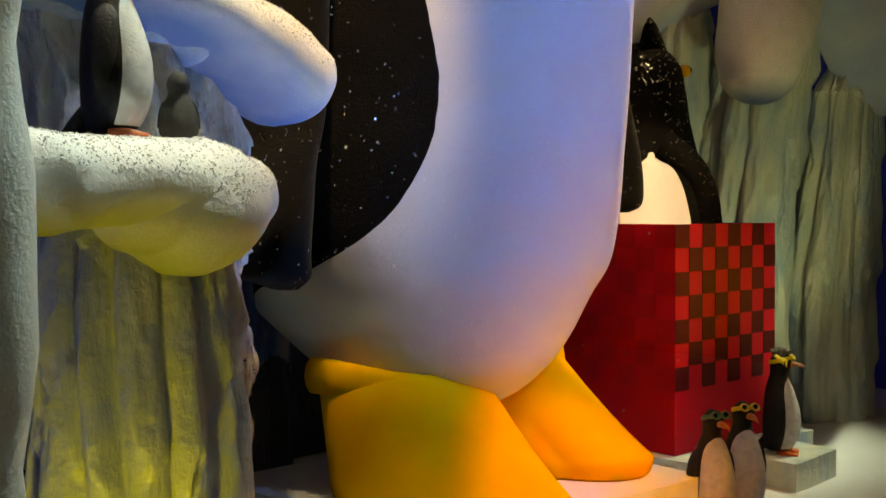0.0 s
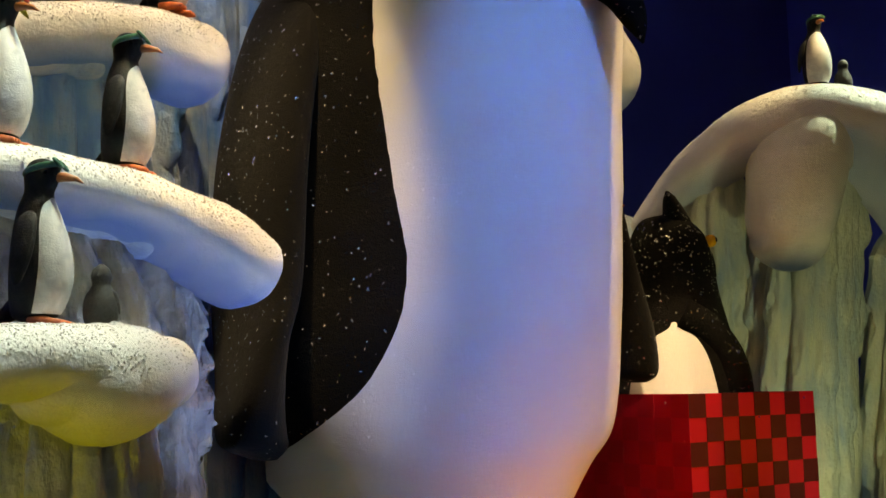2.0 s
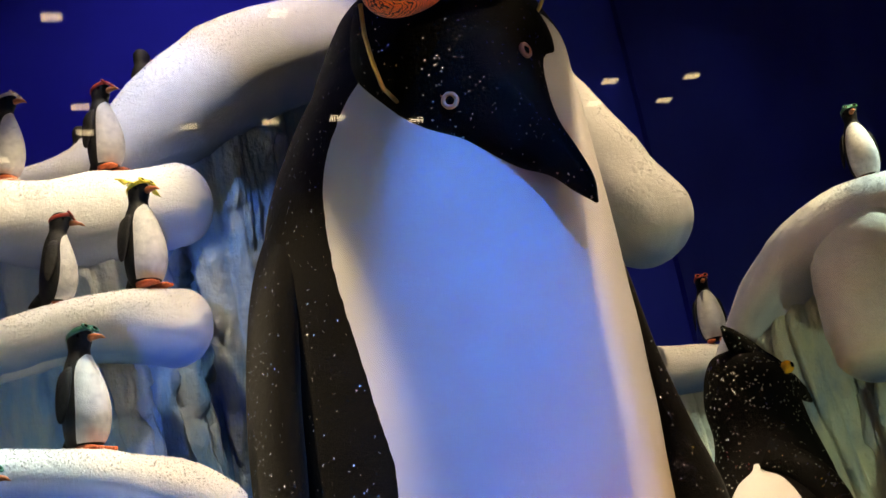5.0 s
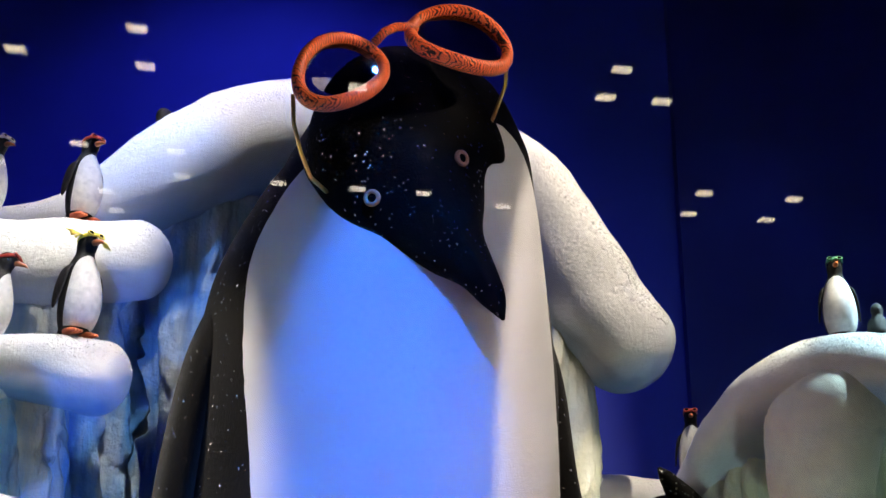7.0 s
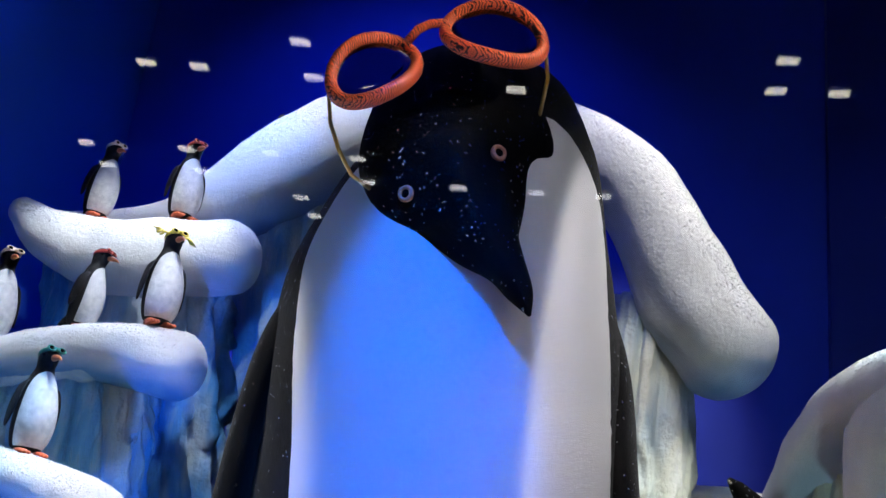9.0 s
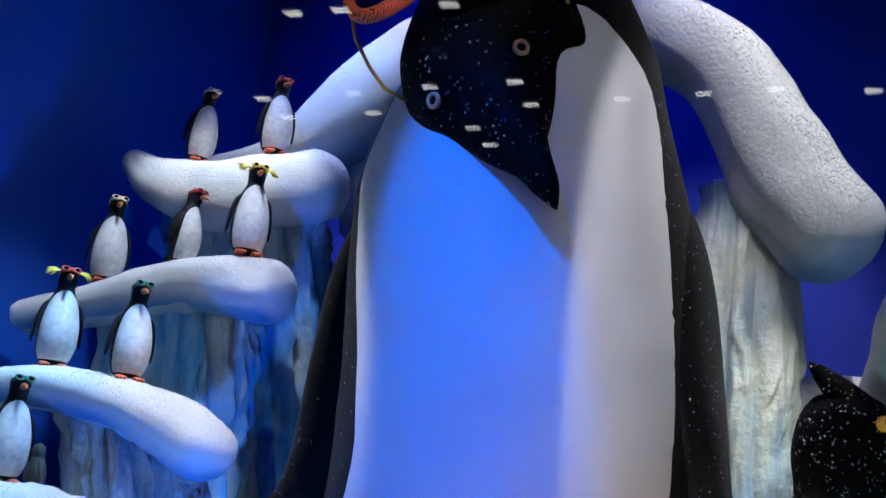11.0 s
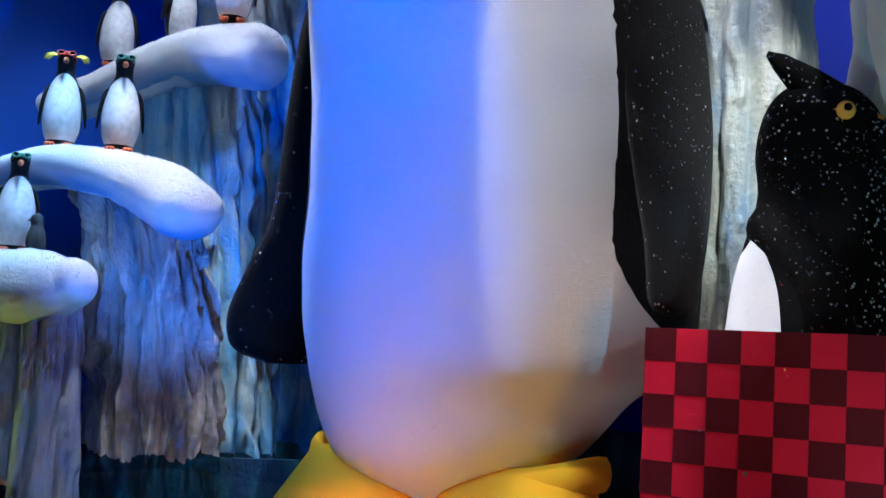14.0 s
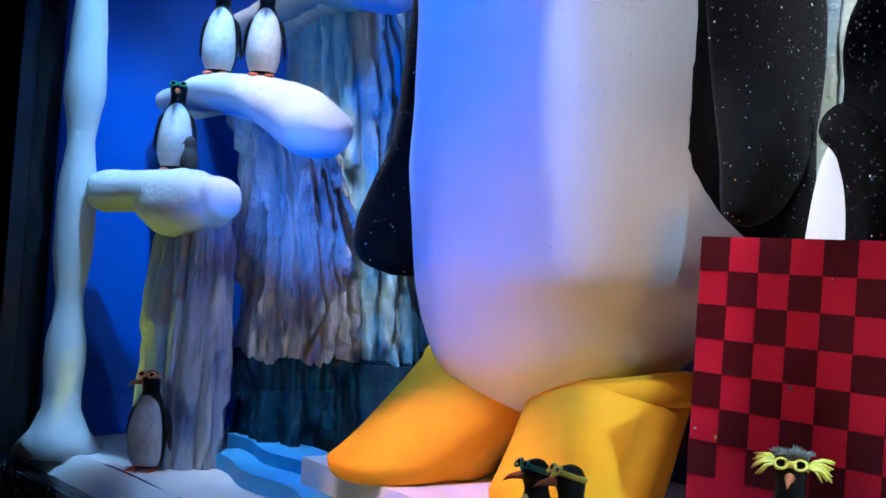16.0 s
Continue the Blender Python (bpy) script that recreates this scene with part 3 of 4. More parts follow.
    for i, r in enumerate(sp):
        p = Vector(r[:3])
        t = (Vector(sp[min(i + 1, 49)][:3]) - Vector(sp[max(i - 1, 0)][:3])).normalized()
        side = t.cross(Vector((0, -1, 0))).normalized()
        up = side.cross(t)
        ring = []
        for j in range(120):
            a = 2 * math.pi * j / 120
            # a ridge along the bill and between the brows
            ridge = 1 + 0.10 * math.exp(-((math.degrees(a) - 90) / 16) ** 2) * (1 if i > 22 else 0)
            # raised glittering bar between the brows
            ridge += 0.085 * max(0, min(1, (15 - abs(math.degrees(a) - 92)) / 4)) * max(0, min(1, (i - 9) / 2)) * max(0, min(1, (19 - i) / 2))
            ring.append(p + (side * math.cos(a) + up * math.sin(a) * 0.88) * r[3] * ridge)
        rr.append(ring)
    b.loft(rr, 2)
    # eyes: a ring with a dark middle
    for c, out in (((2.312, 1.672, 2.785), (-0.35, -0.9, -0.2)), ((2.585, 1.640, 2.945), (0.55, -0.82, 0.0))):
        out = Vector(out).normalized()
        u = out.cross(Vector((0, 0, 1))).normalized()
        w = u.cross(out)
        # seated on the head's own surface
        c = min((v for ring in rr for v in ring), key=lambda v: (v - Vector(c)).length) + out * 0.003
        b.loft([[c + (u * math.cos(a) + w * math.sin(a)) * (0.017 + 0.006 * math.cos(k)) + out * 0.008 * math.sin(k) for k in (2 * math.pi * m / 8 for m in range(8))]
                for a in (2 * math.pi * m / 24 for m in range(25))], 3, True, False)
        b.ball(c - out * 0.004, 0.014, 4, None, 10)
    # boots: a wide ankle and a webbed foot with three rounded toes each
    top = 1.25
    for cx, cy, turn, wide, long, tx, ty in ((2.14, 2.02, 20, 0.215, 0.27, 2.22, 2.24), (2.67, 2.08, 10, 0.195, 0.21, 2.59, 2.29)):
        rr = []
        ta = radians(turn)
        for i in range(30):
            u = i / 29
            z = 0.945 + (top - 0.945) * u
            e = max(0, (u - 0.14) / 0.86) ** 0.9
            low = min(1.0, 0.90 + 0.10 * (u / 0.14) ** 0.5)
            ring = []
            for j in range(72):
                a = 2 * math.pi * j / 72
                c, s = math.cos(a), math.sin(a)
                web = 1.0
                if s < 0:
                    web = 1 + (0.38 * abs(math.cos(1.5 * (a - 1.5 * math.pi))) ** 0.8 - 0.12) * (1 - u) ** 1.2 * -s
                x = wide * (1 + 0.08 * e) * web * low * c
                y = (long * (1 - e) + 0.19 * e if s < 0 else 0.26 - 0.06 * e) * s * web * low
                ring.append(Vector((cx + (tx - cx) * e + x * math.cos(ta) - y * math.sin(ta), cy + (ty - cy) * e + x * math.sin(ta) + y * math.cos(ta), z)))
            rr.append(ring)
        b.loft(rr, 5)
    # collar roll where the boots meet the belly
    for cx, cy, w, d in ((2.22, 2.24, 0.235, 0.19), (2.585, 2.29, 0.225, 0.18)):
        b.loft([[Vector((cx + (w + 0.022 * math.cos(k)) * math.cos(a), cy + (d + 0.022 * math.cos(k)) * math.sin(a), 1.222 + 0.046 * math.sin(k) + 0.02 * math.cos(2 * a))) for k in (2 * math.pi * m / 10 for m in range(10))]
                for a in (2 * math.pi * m / 48 for m in range(49))], 5, True, False)
    return part("penguin_statue", b, [PLUSH_WHITE, PLUSH_BLACK, HEAD_BLACK, EYE_RING, EYE_DARK, FELT_ORANGE])


tagged(giant(), "giant plush penguin with white belly, black glitter back and orange boots", "penguin statue")


def sunglasses():
    t = thing("sunglasses", "orange and black striped oversized sunglasses with smoked lenses", "sunglasses", (2.36, 1.56, 3.2))
    o = Vector((2.36, 1.56, 3.2))
    for c, major, minor, rise in (((2.222, 1.565, 3.085), 0.118, 0.092, 42), ((2.522, 1.555, 3.203), 0.130, 0.084, -14)):
        c = Vector(c) - o
        n = Vector((0.05, -0.93, 0.16)).normalized()
        u0, w0 = Vector((1, 0.05, 0)).normalized(), Vector((0, 0.17, 0.985))
        ca, sa = math.cos(radians(rise)), math.sin(radians(rise))
        u, w = u0 * ca + w0 * sa, w0 * ca - u0 * sa
        rim = Build()
        rim.loft([[c + u * math.cos(a) * (major + 0.0175 * math.cos(k)) + w * math.sin(a) * (minor + 0.0175 * math.cos(k)) + n * (0.026 * math.sin(k) - 0.03 * math.cos(a) ** 2 + 0.02)
                   for k in (2 * math.pi * m / 12 for m in range(12))] for a in (2 * math.pi * m / 56 for m in range(57))], 0, True, False)
        part("rim", rim, STRIPED, t)
        lens = Build()
        lens.loft([[c + (u * math.cos(a) * major + w * math.sin(a) * minor) * s + n * (0.012 * (1 - s * s) + off - 0.03 * (math.cos(a) * s) ** 2 + 0.02) for a in (2 * math.pi * m / 40 for m in range(40))]
                   for s, off in ((0.02, -0.004), (0.4, -0.004), (0.7, -0.004), (0.97, -0.004), (0.97, 0.002), (0.7, 0.002), (0.4, 0.002), (0.02, 0.002))])
        part("lens", lens, LENS, t, "smoked dark lens")
    br = Build().tube([Vector(p) - o for p in ((2.300, 1.553, 3.175), (2.325, 1.543, 3.205), (2.355, 1.54, 3.222), (2.385, 1.543, 3.228), (2.41, 1.55, 3.222))], 0.012)
    part("bridge", br, STRIPED, t)
    for pts in (((2.105, 1.595, 3.03), (2.112, 1.63, 2.965), (2.135, 1.68, 2.91), (2.165, 1.73, 2.865), (2.21, 1.78, 2.85)), ((2.655, 1.59, 3.20), (2.665, 1.66, 3.15), (2.65, 1.75, 3.10), (2.63, 1.83, 3.06), (2.60, 1.88, 3.03))):
        part("temple", Build().tube([Vector(p) - o for p in pts], 0.0055), GOLD, t, "thin gold temple")


sunglasses()


# ---- snow ledges and ice ----
def ledge(label, rows, seed, under, extra=(), columns=(), ice=None, name="snow_ledge", slab=None, rugged=0.03, step=0.13, lobe=None):
    t = thing(name, label, "snow ledge")
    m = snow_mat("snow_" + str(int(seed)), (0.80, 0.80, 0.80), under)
    if slab:
        lower = [(x, y + 0.02, z - 0.40 * h, 0.68 * h, 0.84 * w) for x, y, z, h, w in rows[:-1]]
        lower[-1] = tuple(0.6 * p + 0.4 * q for p, q in zip(lower[-2], lower[-1]))
        part("ice_slab", snow_lobe(Build(), lower, seed=seed, lump=0.004), slab, t, "smooth airbrushed ice under the snow")
    cap = part("snow_cap", snow_lobe(Build(), rows, seed=seed), m, t)
    tagged(part("snow_crumbs", crumbs(cap, 17000, seed), SNOW, t, "loose white snow grains", False), kind="stuff")
    for k, e in enumerate(extra):
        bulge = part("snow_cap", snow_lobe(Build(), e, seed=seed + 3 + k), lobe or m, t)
        if not lobe:
            tagged(part("snow_crumbs", crumbs(bulge, 17000, seed + 7), SNOW, t, "loose white snow grains", False), kind="stuff")
    for k, (crows, flutes, *paint) in enumerate(columns):
        part("ice_column", ice_column(Build(), crows, flutes, seed=seed + k * 2.1, rugged=rugged, step=step), paint[0] if paint else ice or ICE_LEFT, t, "fluted painted ice")
    return t


# lower-side colours: blue airbrush; the yellow is floor light put into the colour
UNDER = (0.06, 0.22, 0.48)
UNDER_LIT = (0.42, 0.44, 0.20)
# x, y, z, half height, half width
ledge("white snow ledge with a bulging round end on blue ice", [(0.99, 1.575, 1.675, 0.07, 0.10), (1.09, 1.635, 1.68, 0.066, 0.12), (1.19, 1.675, 1.673, 0.074, 0.125), (1.28, 1.695, 1.645, 0.108, 0.13), (1.35, 1.72, 1.652, 0.098, 0.115), (1.41, 1.745, 1.665, 0.070, 0.085)], 1, UNDER_LIT,
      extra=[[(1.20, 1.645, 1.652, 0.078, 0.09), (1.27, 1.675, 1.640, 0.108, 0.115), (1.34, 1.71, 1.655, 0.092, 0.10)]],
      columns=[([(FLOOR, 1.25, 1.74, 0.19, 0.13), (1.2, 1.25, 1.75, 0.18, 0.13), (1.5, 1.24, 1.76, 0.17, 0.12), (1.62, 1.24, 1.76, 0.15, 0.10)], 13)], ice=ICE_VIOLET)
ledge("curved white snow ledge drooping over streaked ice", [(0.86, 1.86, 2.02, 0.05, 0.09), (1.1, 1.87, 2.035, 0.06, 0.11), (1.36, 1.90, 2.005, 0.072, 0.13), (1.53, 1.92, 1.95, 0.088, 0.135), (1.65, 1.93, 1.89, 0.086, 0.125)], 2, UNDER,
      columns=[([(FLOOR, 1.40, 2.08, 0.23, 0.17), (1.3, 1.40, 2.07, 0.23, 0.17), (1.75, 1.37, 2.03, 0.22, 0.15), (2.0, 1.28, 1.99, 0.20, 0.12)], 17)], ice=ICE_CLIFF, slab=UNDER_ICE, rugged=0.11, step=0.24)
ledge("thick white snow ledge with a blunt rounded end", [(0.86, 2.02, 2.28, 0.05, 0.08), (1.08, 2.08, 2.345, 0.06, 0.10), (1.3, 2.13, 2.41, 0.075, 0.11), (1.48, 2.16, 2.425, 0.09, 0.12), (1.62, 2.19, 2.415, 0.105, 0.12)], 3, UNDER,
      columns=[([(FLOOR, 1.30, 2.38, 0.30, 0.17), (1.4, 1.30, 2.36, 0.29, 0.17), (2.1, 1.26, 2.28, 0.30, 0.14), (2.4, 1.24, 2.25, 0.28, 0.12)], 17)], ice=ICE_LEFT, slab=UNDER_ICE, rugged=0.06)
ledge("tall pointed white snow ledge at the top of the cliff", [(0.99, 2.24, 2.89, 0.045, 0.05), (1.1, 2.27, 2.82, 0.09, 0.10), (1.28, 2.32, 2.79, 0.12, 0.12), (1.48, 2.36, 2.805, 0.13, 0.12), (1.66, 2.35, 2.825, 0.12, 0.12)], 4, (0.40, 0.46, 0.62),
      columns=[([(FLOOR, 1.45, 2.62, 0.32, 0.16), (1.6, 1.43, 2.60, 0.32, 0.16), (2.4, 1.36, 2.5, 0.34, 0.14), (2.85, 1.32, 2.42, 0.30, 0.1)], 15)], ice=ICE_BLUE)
# the arch's underside colour holds the blue light that falls there
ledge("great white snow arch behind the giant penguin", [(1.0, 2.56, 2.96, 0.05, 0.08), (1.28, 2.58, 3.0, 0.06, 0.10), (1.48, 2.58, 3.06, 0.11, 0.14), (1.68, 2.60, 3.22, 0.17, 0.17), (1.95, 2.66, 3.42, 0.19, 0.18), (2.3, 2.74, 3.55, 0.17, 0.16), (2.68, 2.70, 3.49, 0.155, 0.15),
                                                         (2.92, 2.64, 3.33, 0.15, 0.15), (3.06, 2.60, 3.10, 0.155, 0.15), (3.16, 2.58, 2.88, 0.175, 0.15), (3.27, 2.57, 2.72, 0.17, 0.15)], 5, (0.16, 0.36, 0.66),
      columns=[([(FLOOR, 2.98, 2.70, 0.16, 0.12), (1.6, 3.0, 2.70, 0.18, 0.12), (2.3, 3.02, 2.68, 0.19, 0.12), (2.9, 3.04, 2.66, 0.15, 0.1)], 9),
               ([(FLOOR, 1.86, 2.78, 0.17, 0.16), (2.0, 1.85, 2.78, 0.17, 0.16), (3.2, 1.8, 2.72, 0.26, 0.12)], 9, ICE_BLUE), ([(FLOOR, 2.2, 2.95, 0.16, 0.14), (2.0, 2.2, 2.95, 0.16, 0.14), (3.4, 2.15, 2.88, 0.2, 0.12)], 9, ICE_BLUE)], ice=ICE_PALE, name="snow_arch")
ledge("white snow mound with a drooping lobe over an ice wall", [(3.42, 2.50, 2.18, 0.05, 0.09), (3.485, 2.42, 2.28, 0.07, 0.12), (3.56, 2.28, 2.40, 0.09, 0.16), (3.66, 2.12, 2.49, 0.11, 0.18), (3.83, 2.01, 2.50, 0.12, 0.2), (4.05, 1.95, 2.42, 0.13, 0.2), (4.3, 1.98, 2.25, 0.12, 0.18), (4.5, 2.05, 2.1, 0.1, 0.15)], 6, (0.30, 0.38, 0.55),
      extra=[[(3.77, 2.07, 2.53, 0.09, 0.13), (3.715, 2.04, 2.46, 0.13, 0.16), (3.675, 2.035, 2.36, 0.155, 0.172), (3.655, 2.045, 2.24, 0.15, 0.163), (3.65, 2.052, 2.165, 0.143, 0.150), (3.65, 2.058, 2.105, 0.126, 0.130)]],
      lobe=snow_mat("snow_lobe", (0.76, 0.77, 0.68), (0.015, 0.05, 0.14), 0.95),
      columns=[([(FLOOR, 3.86, 2.58, 0.20, 0.15), (1.5, 3.80, 2.53, 0.22, 0.15), (2.1, 3.66, 2.42, 0.22, 0.13), (2.3, 3.62, 2.36, 0.15, 0.09), (2.42, 3.60, 2.30, 0.05, 0.04)], 11),
               ([(FLOOR, 4.02, 2.36, 0.26, 0.16), (1.5, 4.0, 2.34, 0.26, 0.16), (2.2, 3.96, 2.22, 0.26, 0.14), (2.4, 3.94, 2.14, 0.2, 0.1), (2.5, 3.92, 2.08, 0.08, 0.05)], 11),
               ([(FLOOR, 4.5, 2.25, 0.24, 0.16), (1.4, 4.48, 2.23, 0.24, 0.16), (2.0, 4.44, 2.15, 0.2, 0.12), (2.1, 4.42, 2.12, 0.2, 0.1), (2.25, 4.40, 2.08, 0.08, 0.05)], 11)], ice=ICE_PALE, name="snow_mound")
# the bank's underside colour holds its blue light
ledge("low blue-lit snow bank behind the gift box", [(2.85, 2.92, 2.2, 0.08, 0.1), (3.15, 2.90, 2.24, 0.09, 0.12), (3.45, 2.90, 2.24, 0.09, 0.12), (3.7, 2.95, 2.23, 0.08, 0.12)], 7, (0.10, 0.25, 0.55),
      columns=[([(FLOOR, 3.3, 3.02, 0.40, 0.12), (1.6, 3.3, 3.0, 0.40, 0.12), (2.22, 3.3, 2.97, 0.36, 0.1)], 15)], ice=ICE_PALE, name="snow_bank")


# ---- sea boards and steps ----
def board(name, label, pts, z0, z1, material, category):
    bu = Build().loft([[Vector((x, y, z)) for x, y in pts] for z in (z0, z1)])
    return tagged(part(name, bu, material, None, "", False), label, category)


def wavy(x0, y0, x1, y1, depth, n=26, amp=0.02):
    front, back = [], []
    for i in range(n):
        u = i / (n - 1)
        x, y = x0 + (x1 - x0) * u, y0 + (y1 - y0) * u
        front.append((x, y + amp * math.sin(u * 16)))
        back.append((x, y + depth))
    return front + back[::-1]


board("sea_board", "dark blue painted sea board behind the ice", [(1.62, 3.1), (2.9, 3.1), (2.9, 3.13), (1.62, 3.13)], FLOOR, 1.3, SEA_PAINT, "painted board")
board("sea_board", "dark blue painted sea board behind the ice", [(1.5, 2.2), (1.9, 2.62), (1.88, 2.64), (1.48, 2.22)], FLOOR, 1.16, SEA_PAINT, "painted board")
board("wave_board", "light blue wavy painted water board", wavy(1.35, 1.80, 2.5, 1.66, 0.12), FLOOR, FLOOR + 0.05, WAVE_BLUE, "painted board")
board("wave_board", "light blue wavy painted water board", wavy(1.30, 1.90, 2.4, 1.80, 0.16), FLOOR, FLOOR + 0.09, WAVE_BLUE, "painted board")
board("foot_plinth", "white snow plinth under the giant's boots", [(1.90, 1.80), (2.84, 1.74), (2.9, 2.6), (1.90, 2.6)], FLOOR, 0.945, SNOW, "plinth")
board("ice_step", "pale ice step under the gift box", [(3.02, 1.9), (3.72, 1.9), (3.72, 2.62), (3.02, 2.62)], FLOOR, 0.92, ICE_PALE, "ice step")
board("ice_step", "pale yellow-lit ice block with a snowy top", [(3.28, 1.72), (3.56, 1.74), (3.58, 1.885), (3.3, 1.885)], FLOOR, 0.905, ICE_PALE, "ice step")

# ---- gift box ----
BX, BY, BS, BZ, BT = 3.06, 1.985, 0.07, 0.922, 1.6
gift = thing("gift_box", "open red gift box with dark red chequered sides", "gift box", (BX, BY, BZ))
W, D, H = 8 * BS, 8 * BS, BT - BZ
for a, c in (((0, 0, 0), (W, 0.012, H)), ((0, D - 0.012, 0), (W, D, H)), ((0, 0.012, 0), (0.012, D - 0.012, H)), ((W - 0.012, 0.012, 0), (W, D - 0.012, H)), ((0.012, 0.012, 0), (W - 0.012, D - 0.012, 0.012))):
    part("panel", Build().box(a, c), VELVET_RED, gift, "", False)
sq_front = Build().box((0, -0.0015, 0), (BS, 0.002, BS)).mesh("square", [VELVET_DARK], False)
sq_side = Build().box((-0.0015, 0, 0), (0.002, BS, BS)).mesh("square", [VELVET_DIM], False)
for r in range(7):
    for c in range(8):
        if (r + c) % 2 == 0:
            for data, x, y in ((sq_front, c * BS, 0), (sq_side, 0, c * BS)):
                s = new("square", data)
                s.parent = gift
                s.location = (x, y, H - (r + 1) * BS)


# ---- penguin figures ----
def figure(place, facing, height, label, beak=FIG_BEAK, lean=0.0, chick=False, head_turn=0.0, crest=False):
    """One small figure. facing: the way the chest looks; lean: forward tilt in degrees."""
    b = Build()
    # height, half width, half depth, middle's shift to the front, white's half angle
    if chick:
        rows = [(0.0, 0.10, 0.10, 0.0, 60), (0.04, 0.22, 0.20, 0.0, 60), (0.2, 0.27, 0.25, 0.02, 60), (0.42, 0.25, 0.23, 0.02, 60), (0.6, 0.17, 0.17, 0.02, 55), (0.68, 0.14, 0.15, 0.02, 40), (0.8, 0.16, 0.17, 0.03, 55), (0.92, 0.12, 0.13, 0.03, 20), (1.0, 0.02, 0.02, 0.03, 10)]
    else:
        rows = [(0.03, 0.05, 0.06, -0.02, 80), (0.06, 0.13, 0.13, 0.0, 80), (0.16, 0.175, 0.165, 0.02, 78), (0.30, 0.19, 0.18, 0.03, 76), (0.45, 0.18, 0.17, 0.025, 74), (0.60, 0.15, 0.14, 0.01, 70), (0.70, 0.115, 0.11, 0.0, 55),
                (0.755, 0.09, 0.09, 0.0, 16), (0.80, 0.082, 0.085, 0.005, 3), (0.86, 0.088, 0.10, 0.015, 2), (0.92, 0.082, 0.10, 0.02, 2), (0.97, 0.05, 0.07, 0.02, 2), (0.99, 0.015, 0.02, 0.015, 2)]
    rows = smoothed(rows, 34)
    nw, nb = 14, 14
    rings, hs = [], []
    ht = radians(head_turn)
    for z, w, d, s, th in rows:
        ring = []
        for k in [-th + 2 * th * i / nw for i in range(nw)] + [th + (360 - 2 * th) * i / nb for i in range(nb)]:
            x, y = w * math.sin(radians(k)), -d * math.cos(radians(k)) - s
            ring.append(Vector((x, y, z)))
        rings.append(ring)
        hs.append(z)
    b.loft(rings, lambda i, j: 1 if j < nw and hs[i] < (0.95 if chick else 0.75) and hs[i] > 0.05 else 0)
    # bill
    bz, by = (0.80, -0.16) if chick else (0.875, -0.09)
    n = 0.10 if chick else 0.17
    c, s = math.cos(ht), math.sin(ht)
    pts = [(0, by + 0.03, bz), (0, by - n * 0.35, bz + 0.004), (0, by - n * 0.75, bz - 0.008), (0, by - n, bz - 0.035)]
    b.tube([(x * c - y * s, x * s + y * c, z) for x, y, z in pts], [0.034, 0.028, 0.016, 0.003], 2, 8)
    # flippers
    for sgn in (-1, 1):
        rr = []
        for z, out, back, th, ln in smoothed([(0.66, 0.12, 0.0, 0.012, 0.02), (0.60, 0.165, 0.005, 0.022, 0.06), (0.48, 0.197, 0.01, 0.020, 0.07), (0.36, 0.213, 0.02, 0.017, 0.06), (0.26, 0.222, 0.03, 0.012, 0.035), (0.22, 0.226, 0.03, 0.004, 0.01)], 14):
            if chick:
                z, out = z * 0.9, out * 1.25
            rr.append([Vector((sgn * (out + th * math.cos(a)), back + ln * math.sin(a), z)) for a in (2 * math.pi * m / 10 for m in range(10))])
        b.loft(rr if sgn > 0 else [r[::-1] for r in rr], 0)
        # foot with three toes
        for tx in (-0.035, 0.0, 0.035):
            b.tube([(sgn * 0.085, 0.0, 0.03), (sgn * 0.085 + tx * 0.6, -0.10, 0.024), (sgn * 0.085 + tx, -0.19, 0.014)], [0.034, 0.028, 0.014], 3, 8)
    # bristly crest
    for k in range(90 if crest else 0):
        a, e = random.uniform(0, 2 * math.pi), random.uniform(0, 1) ** 0.5
        x, y, h = 0.085 * e * math.cos(a), -0.02 + 0.085 * e * math.sin(a), random.uniform(0.05, 0.085)
        b.tube([(x, y, 0.94), (x * 1.25, y * 1.2, 0.975 + h * 0.4), (x * 1.7, y * 1.5, 0.975 + h * (1.1 - 0.6 * e))], [0.006, 0.005, 0.002], 5, 4)
    # tail
    b.tube([(0, 0.10, 0.12), (0, 0.19, 0.05), (0, 0.24, 0.015)], [0.07, 0.04, 0.012], 0, 8)
    if not chick:
        for sgn in (-1, 1):
            p = (sgn * 0.075, -0.06, 0.895)
            b.ball((p[0] * c - p[1] * s, p[0] * s + p[1] * c, p[2]), 0.013, 4, None, 8)
    yaw = math.atan2(facing[0], -facing[1])
    m = Matrix.Translation(place) @ Matrix.Rotation(yaw, 4, "Z") @ Matrix.Rotation(radians(lean), 4, "X") @ Matrix.Scale(height, 4)
    ob = part("penguin_figure", b, [FIG_GREY if chick else FIG_BLACK, FIG_GREY if chick else FIG_WHITE, beak, FIG_FEET, EYE_DARK, CREST_GREY])
    ob.matrix_world = m
    tagged(ob, label, "penguin figurine", "penguin figures on the snow")
    return m


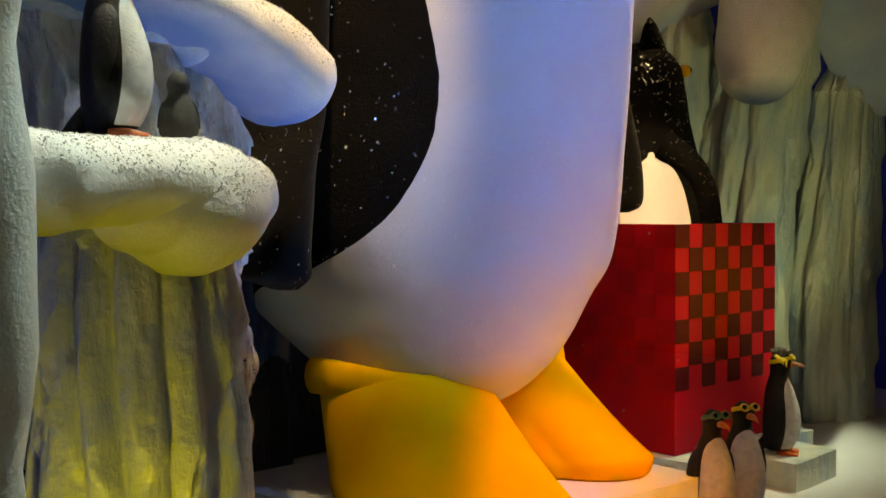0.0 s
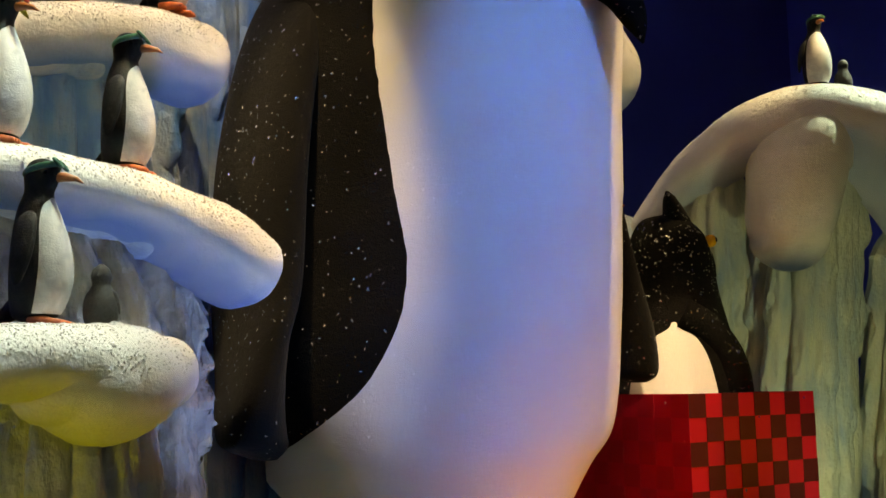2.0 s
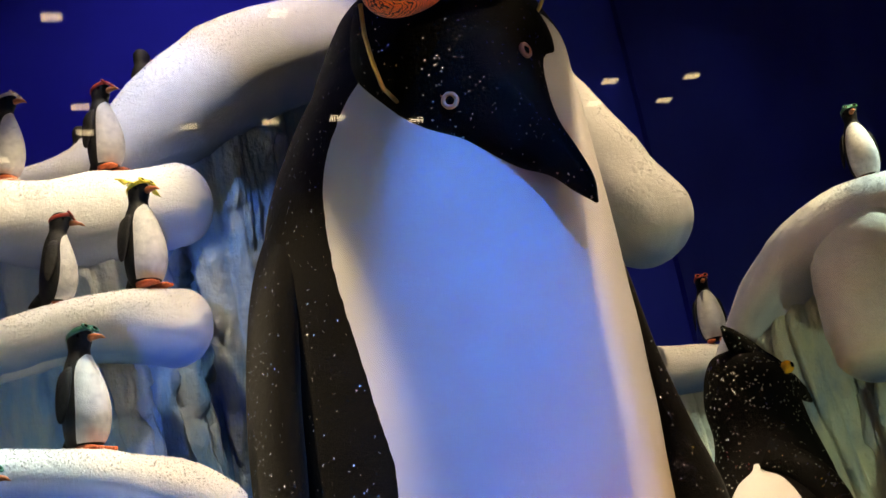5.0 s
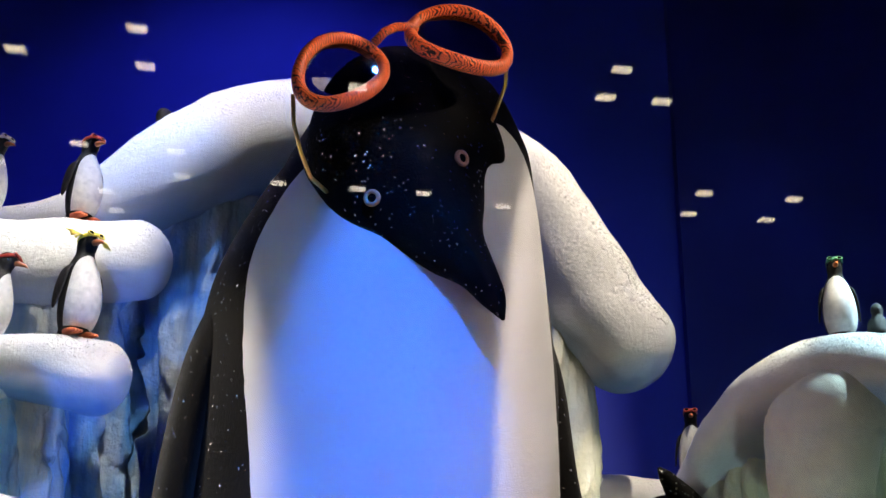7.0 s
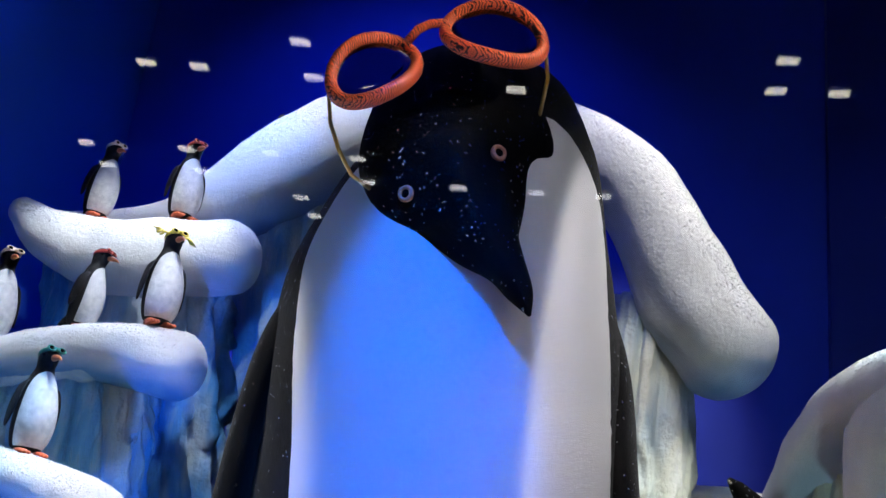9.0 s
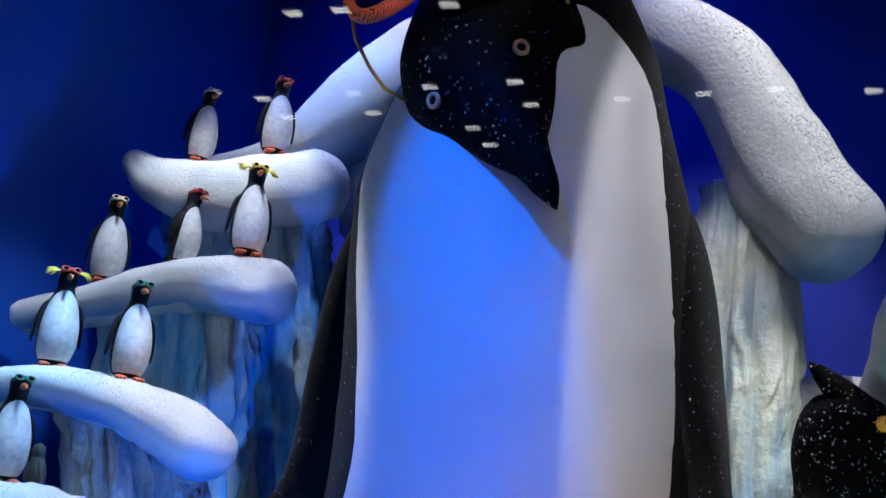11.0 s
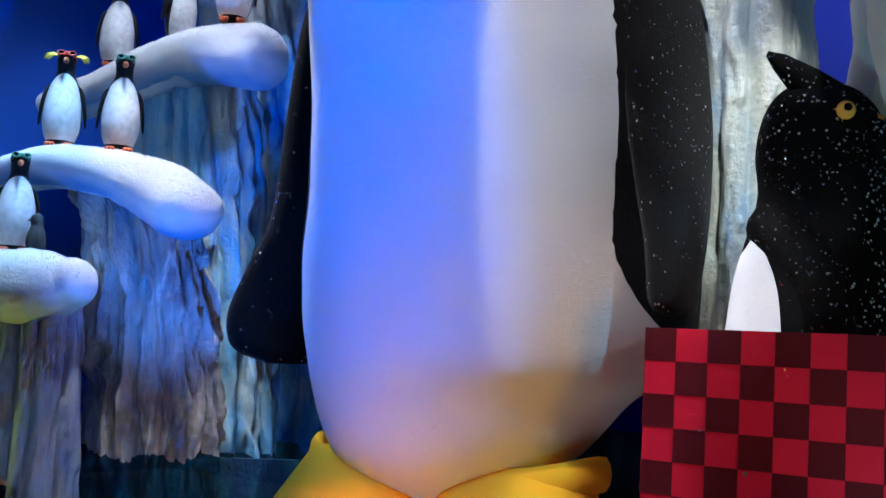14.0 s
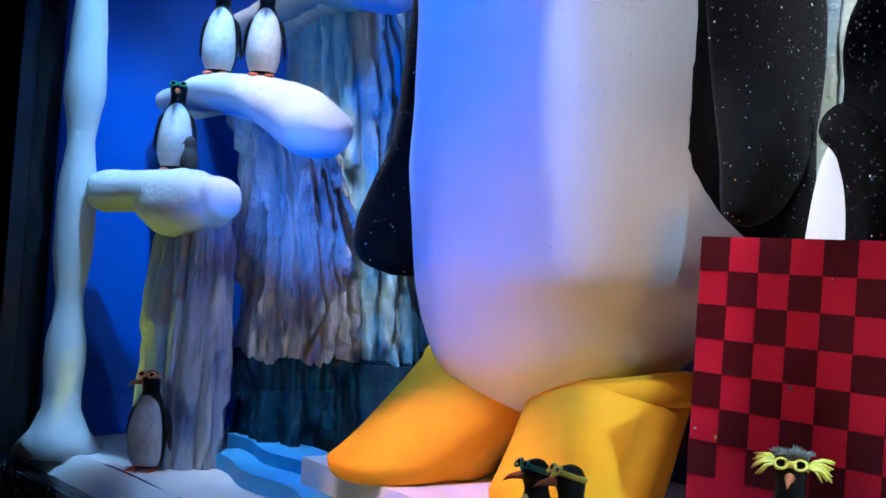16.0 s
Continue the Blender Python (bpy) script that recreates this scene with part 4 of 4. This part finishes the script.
def goggles(m, colour, label, tuft=None):
    """Toy swimming goggles pushed onto a figure's head, in the figure's own measures."""
    t = thing("toy_goggles", label, "toy goggles")
    t.matrix_world = m
    part("strap", Build().loft([[Vector(((0.092 + 0.006 * math.cos(k)) * math.cos(a), -0.02 + (0.108 + 0.006 * math.cos(k)) * math.sin(a), 0.925 + 0.02 * math.sin(k) - 0.03 * math.sin(a))) for k in (2 * math.pi * q / 8 for q in range(8))]
                                for a in (2 * math.pi * q / 24 for q in range(25))], 0, True, False), colour, t)
    for sgn in (-1, 1):
        part("rim", Build().loft([[Vector((sgn * 0.052 + (0.034 + 0.009 * math.cos(k)) * math.cos(a), -0.125 + 0.013 * math.sin(k) + 0.02 * math.sin(a), 0.955 + (0.025 + 0.009 * math.cos(k)) * math.sin(a))) for k in (2 * math.pi * q / 8 for q in range(8))]
                                  for a in (2 * math.pi * q / 20 for q in range(21))], 0, True, False), colour, t)
        part("lens", Build().ball((sgn * 0.052, -0.122, 0.955), (0.030, 0.006, 0.022), 0, None, 10), EYE_DARK, t, "dark lens")
    if tuft:
        for sgn in (-1, 1):
            bt = Build()
            for k in range(26):
                a = random.uniform(-1, 1)
                e = random.uniform(0.08, 0.15)
                bt.tube([(sgn * 0.075, -0.03 + 0.02 * a, 0.945), (sgn * (0.075 + e * 0.6), -0.03 + 0.05 * a, 0.955 + 0.03 * a), (sgn * (0.075 + e), -0.02 + 0.06 * a, 0.925 + 0.055 * a)], [0.008, 0.007, 0.004], 0, 5)
            part("tuft", bt, tuft, t, "yellow straw tuft")


RIGHTWARD = (0.83, -0.55)
m_k = figure((1.176, 1.70, 1.745), (0.80, -0.5), 0.30, "black and white penguin figure with green goggles beside a chick")
goggles(m_k, GREEN, "dark green toy goggles on the penguin's head")
figure((1.29, 1.70, 1.745), (-0.5, -0.85), 0.115, "small grey penguin chick on the snow ledge", FIG_BLACK, 0, True)
m_g = figure((1.38, 1.885, 2.065), (0.80, -0.58), 0.30, "black and white penguin figure with green goggles on a curved ledge")
goggles(m_g, GREEN, "dark green toy goggles on the penguin's head")
m_h = figure((1.13, 1.86, 2.09), (0.75, -0.65), 0.31, "penguin figure with red goggles and yellow tufts")
goggles(m_h, RED, "red toy goggles with yellow tufts", YELLOW)
m_n = figure((1.08, 2.08, 2.405), (0.75, -0.65), 0.30, "penguin figure with cream goggles against the blue wall")
goggles(m_n, CREAM, "cream toy goggles on the penguin's head")
m_m = figure((1.32, 2.125, 2.48), (1.0, -0.12), 0.265, "penguin figure with red goggles looking along the ledge", lean=6)
goggles(m_m, RED, "dark red toy goggles on the penguin's head")
m_y = figure((1.55, 2.145, 2.515), (0.72, -0.69), 0.31, "penguin figure with yellow goggles and straw tufts")
goggles(m_y, YELLOW, "yellow toy goggles with straw tufts", YELLOW)
m_a = figure((1.20, 2.30, 2.905), (0.85, -0.5), 0.275, "penguin figure with cream goggles on the top ledge", lean=5)
goggles(m_a, CREAM, "cream toy goggles on the penguin's head")
m_a2 = figure((1.475, 2.34, 2.935), (0.75, -0.65), 0.29, "penguin figure with red goggles on the top ledge")
goggles(m_a2, RED, "red toy goggles on the penguin's head")
figure((1.62, 2.78, 3.28), (0.6, 0.5), 0.30, "dark penguin figure behind the snow arch")
figure((1.40, 2.78, 3.0), (0.6, 0.5), 0.30, "dark penguin figure behind the snow arch")
figure((2.82, 2.86, 3.36), (0.2, 0.9), 0.28, "dark penguin figure behind the snow arch")
m_r = figure((3.73, 1.98, 2.60), (-0.35, -0.93), 0.255, "penguin figure with green goggles on the snow mound")
goggles(m_r, GREEN, "dark green toy goggles on the penguin's head")
figure((3.83, 1.95, 2.60), (-0.3, -0.93), 0.11, "small grey penguin chick on the snow mound", FIG_BLACK, 0, True)
m_b = figure((3.60, 2.87, 2.32), (-0.3, -0.95), 0.27, "penguin figure on the low blue snow bank")
goggles(m_b, RED, "red toy goggles on the penguin's head")
m_w = figure((1.37, 1.59, FLOOR), (0.6, -0.8), 0.31, "penguin figure with brown goggles beside the snowy post", head_turn=-35)
goggles(m_w, EYE_RING, "brown toy goggles on the penguin's head")
m_x1 = figure((2.87, 1.74, FLOOR), (-0.35, -0.93), 0.30, "penguin figure with green goggles before the gift box")
goggles(m_x1, GREEN, "green toy goggles on the penguin's head")
m_x2 = figure((2.985, 1.72, FLOOR), (-0.45, -0.88), 0.31, "penguin figure with yellow goggles beside its neighbour")
goggles(m_x2, YELLOW, "yellow toy goggles on the penguin's head")
m_x3 = figure((3.39, 1.84, 0.903), (0.45, -0.88), 0.31, "penguin figure with yellow glasses and bristly crest on an ice block", crest=True)
goggles(m_x3, YELLOW, "yellow toy glasses with straw tufts", YELLOW)


def boxed_penguin():
    """The large dark bird that looks out of the gift box, its head turned over its shoulder."""
    b = Build()
    c = Vector((3.325, 2.30, 0))
    face = Vector((-0.72, -0.69, 0))
    side = Vector((0.69, -0.72, 0))
    rows = [(0.95, 0.21, 0.19, 0, 0, 42), (1.2, 0.23, 0.20, 0, 0, 42), (1.5, 0.225, 0.195, 0, 0, 41), (1.68, 0.205, 0.18, 0, 0, 36), (1.77, 0.185, 0.168, 0.0, 0.01, 22), (1.815, 0.175, 0.16, 0.01, 0.01, 3), (1.92, 0.15, 0.14, 0.02, 0.01, 2),
            (2.02, 0.145, 0.145, 0.02, 0.0, 2), (2.11, 0.125, 0.13, 0.02, 0.0, 2), (2.17, 0.08, 0.085, 0.02, -0.01, 2), (2.19, 0.02, 0.02, 0.02, -0.01, 2)]
    rings, hs = [], []
    for z, w, d, f, s, th in smoothed(rows, 50):
        o = c + face * -f * 0.5 + side * s
        ring = []
        for k in [-th + 2 * th * i / 16 for i in range(16)] + [th + (360 - 2 * th) * i / 30 for i in range(30)]:
            ring.append(Vector((o.x, o.y, z)) + side * w * math.sin(radians(k)) + face * d * math.cos(radians(k)))
        rings.append(ring)
        hs.append(z)
    b.loft(rings, lambda i, j: 1 if j < 16 and hs[i] < 1.81 else 0)
    # crest feather, bill, eyes
    b.tube([(3.36, 2.28, 2.13), (3.31, 2.25, 2.18), (3.26, 2.22, 2.225), (3.235, 2.205, 2.245)], [0.055, 0.04, 0.022, 0.006], 0, 10)
    b.tube([(3.40, 2.28, 2.05), (3.47, 2.285, 2.04), (3.51, 2.29, 2.02), (3.535, 2.29, 1.99)], [0.07, 0.045, 0.022, 0.005], 0, 12)
    for p, o in (((3.415, 2.195, 2.095), (0.45, -0.85, 0.15)), ((3.455, 2.30, 2.085), (0.95, 0.1, 0.15))):
        o = Vector(o).normalized()
        b.ball(p, 0.021, 2, None, 12)
        b.ball(Vector(p) + o * 0.013, 0.011, 3, None, 10)
    # wings
    for base, pts in (((0, 0, 0), [(3.25, 2.17, 1.85, 0.05), (3.32, 2.14, 1.80, 0.052), (3.385, 2.12, 1.72, 0.052), (3.415, 2.115, 1.6, 0.054), (3.42, 2.12, 1.4, 0.05), (3.42, 2.14, 1.2, 0.04)]), ((0, 0, 0), [(3.24, 2.45, 1.80, 0.05), (3.20, 2.47, 1.70, 0.07), (3.19, 2.47, 1.5, 0.07), (3.2, 2.46, 1.2, 0.06)])):
        s = smoothed(pts, 16)
        b.tube([r[:3] for r in s], [r[3] for r in s], 0, 14)
    return part("penguin_statue", b, [BIRD_BLACK, PLUSH_WHITE, EYE_AMBER, EYE_DARK])


tagged(boxed_penguin(), "large black glitter penguin with amber eyes peeking from the gift box", "penguin statue")
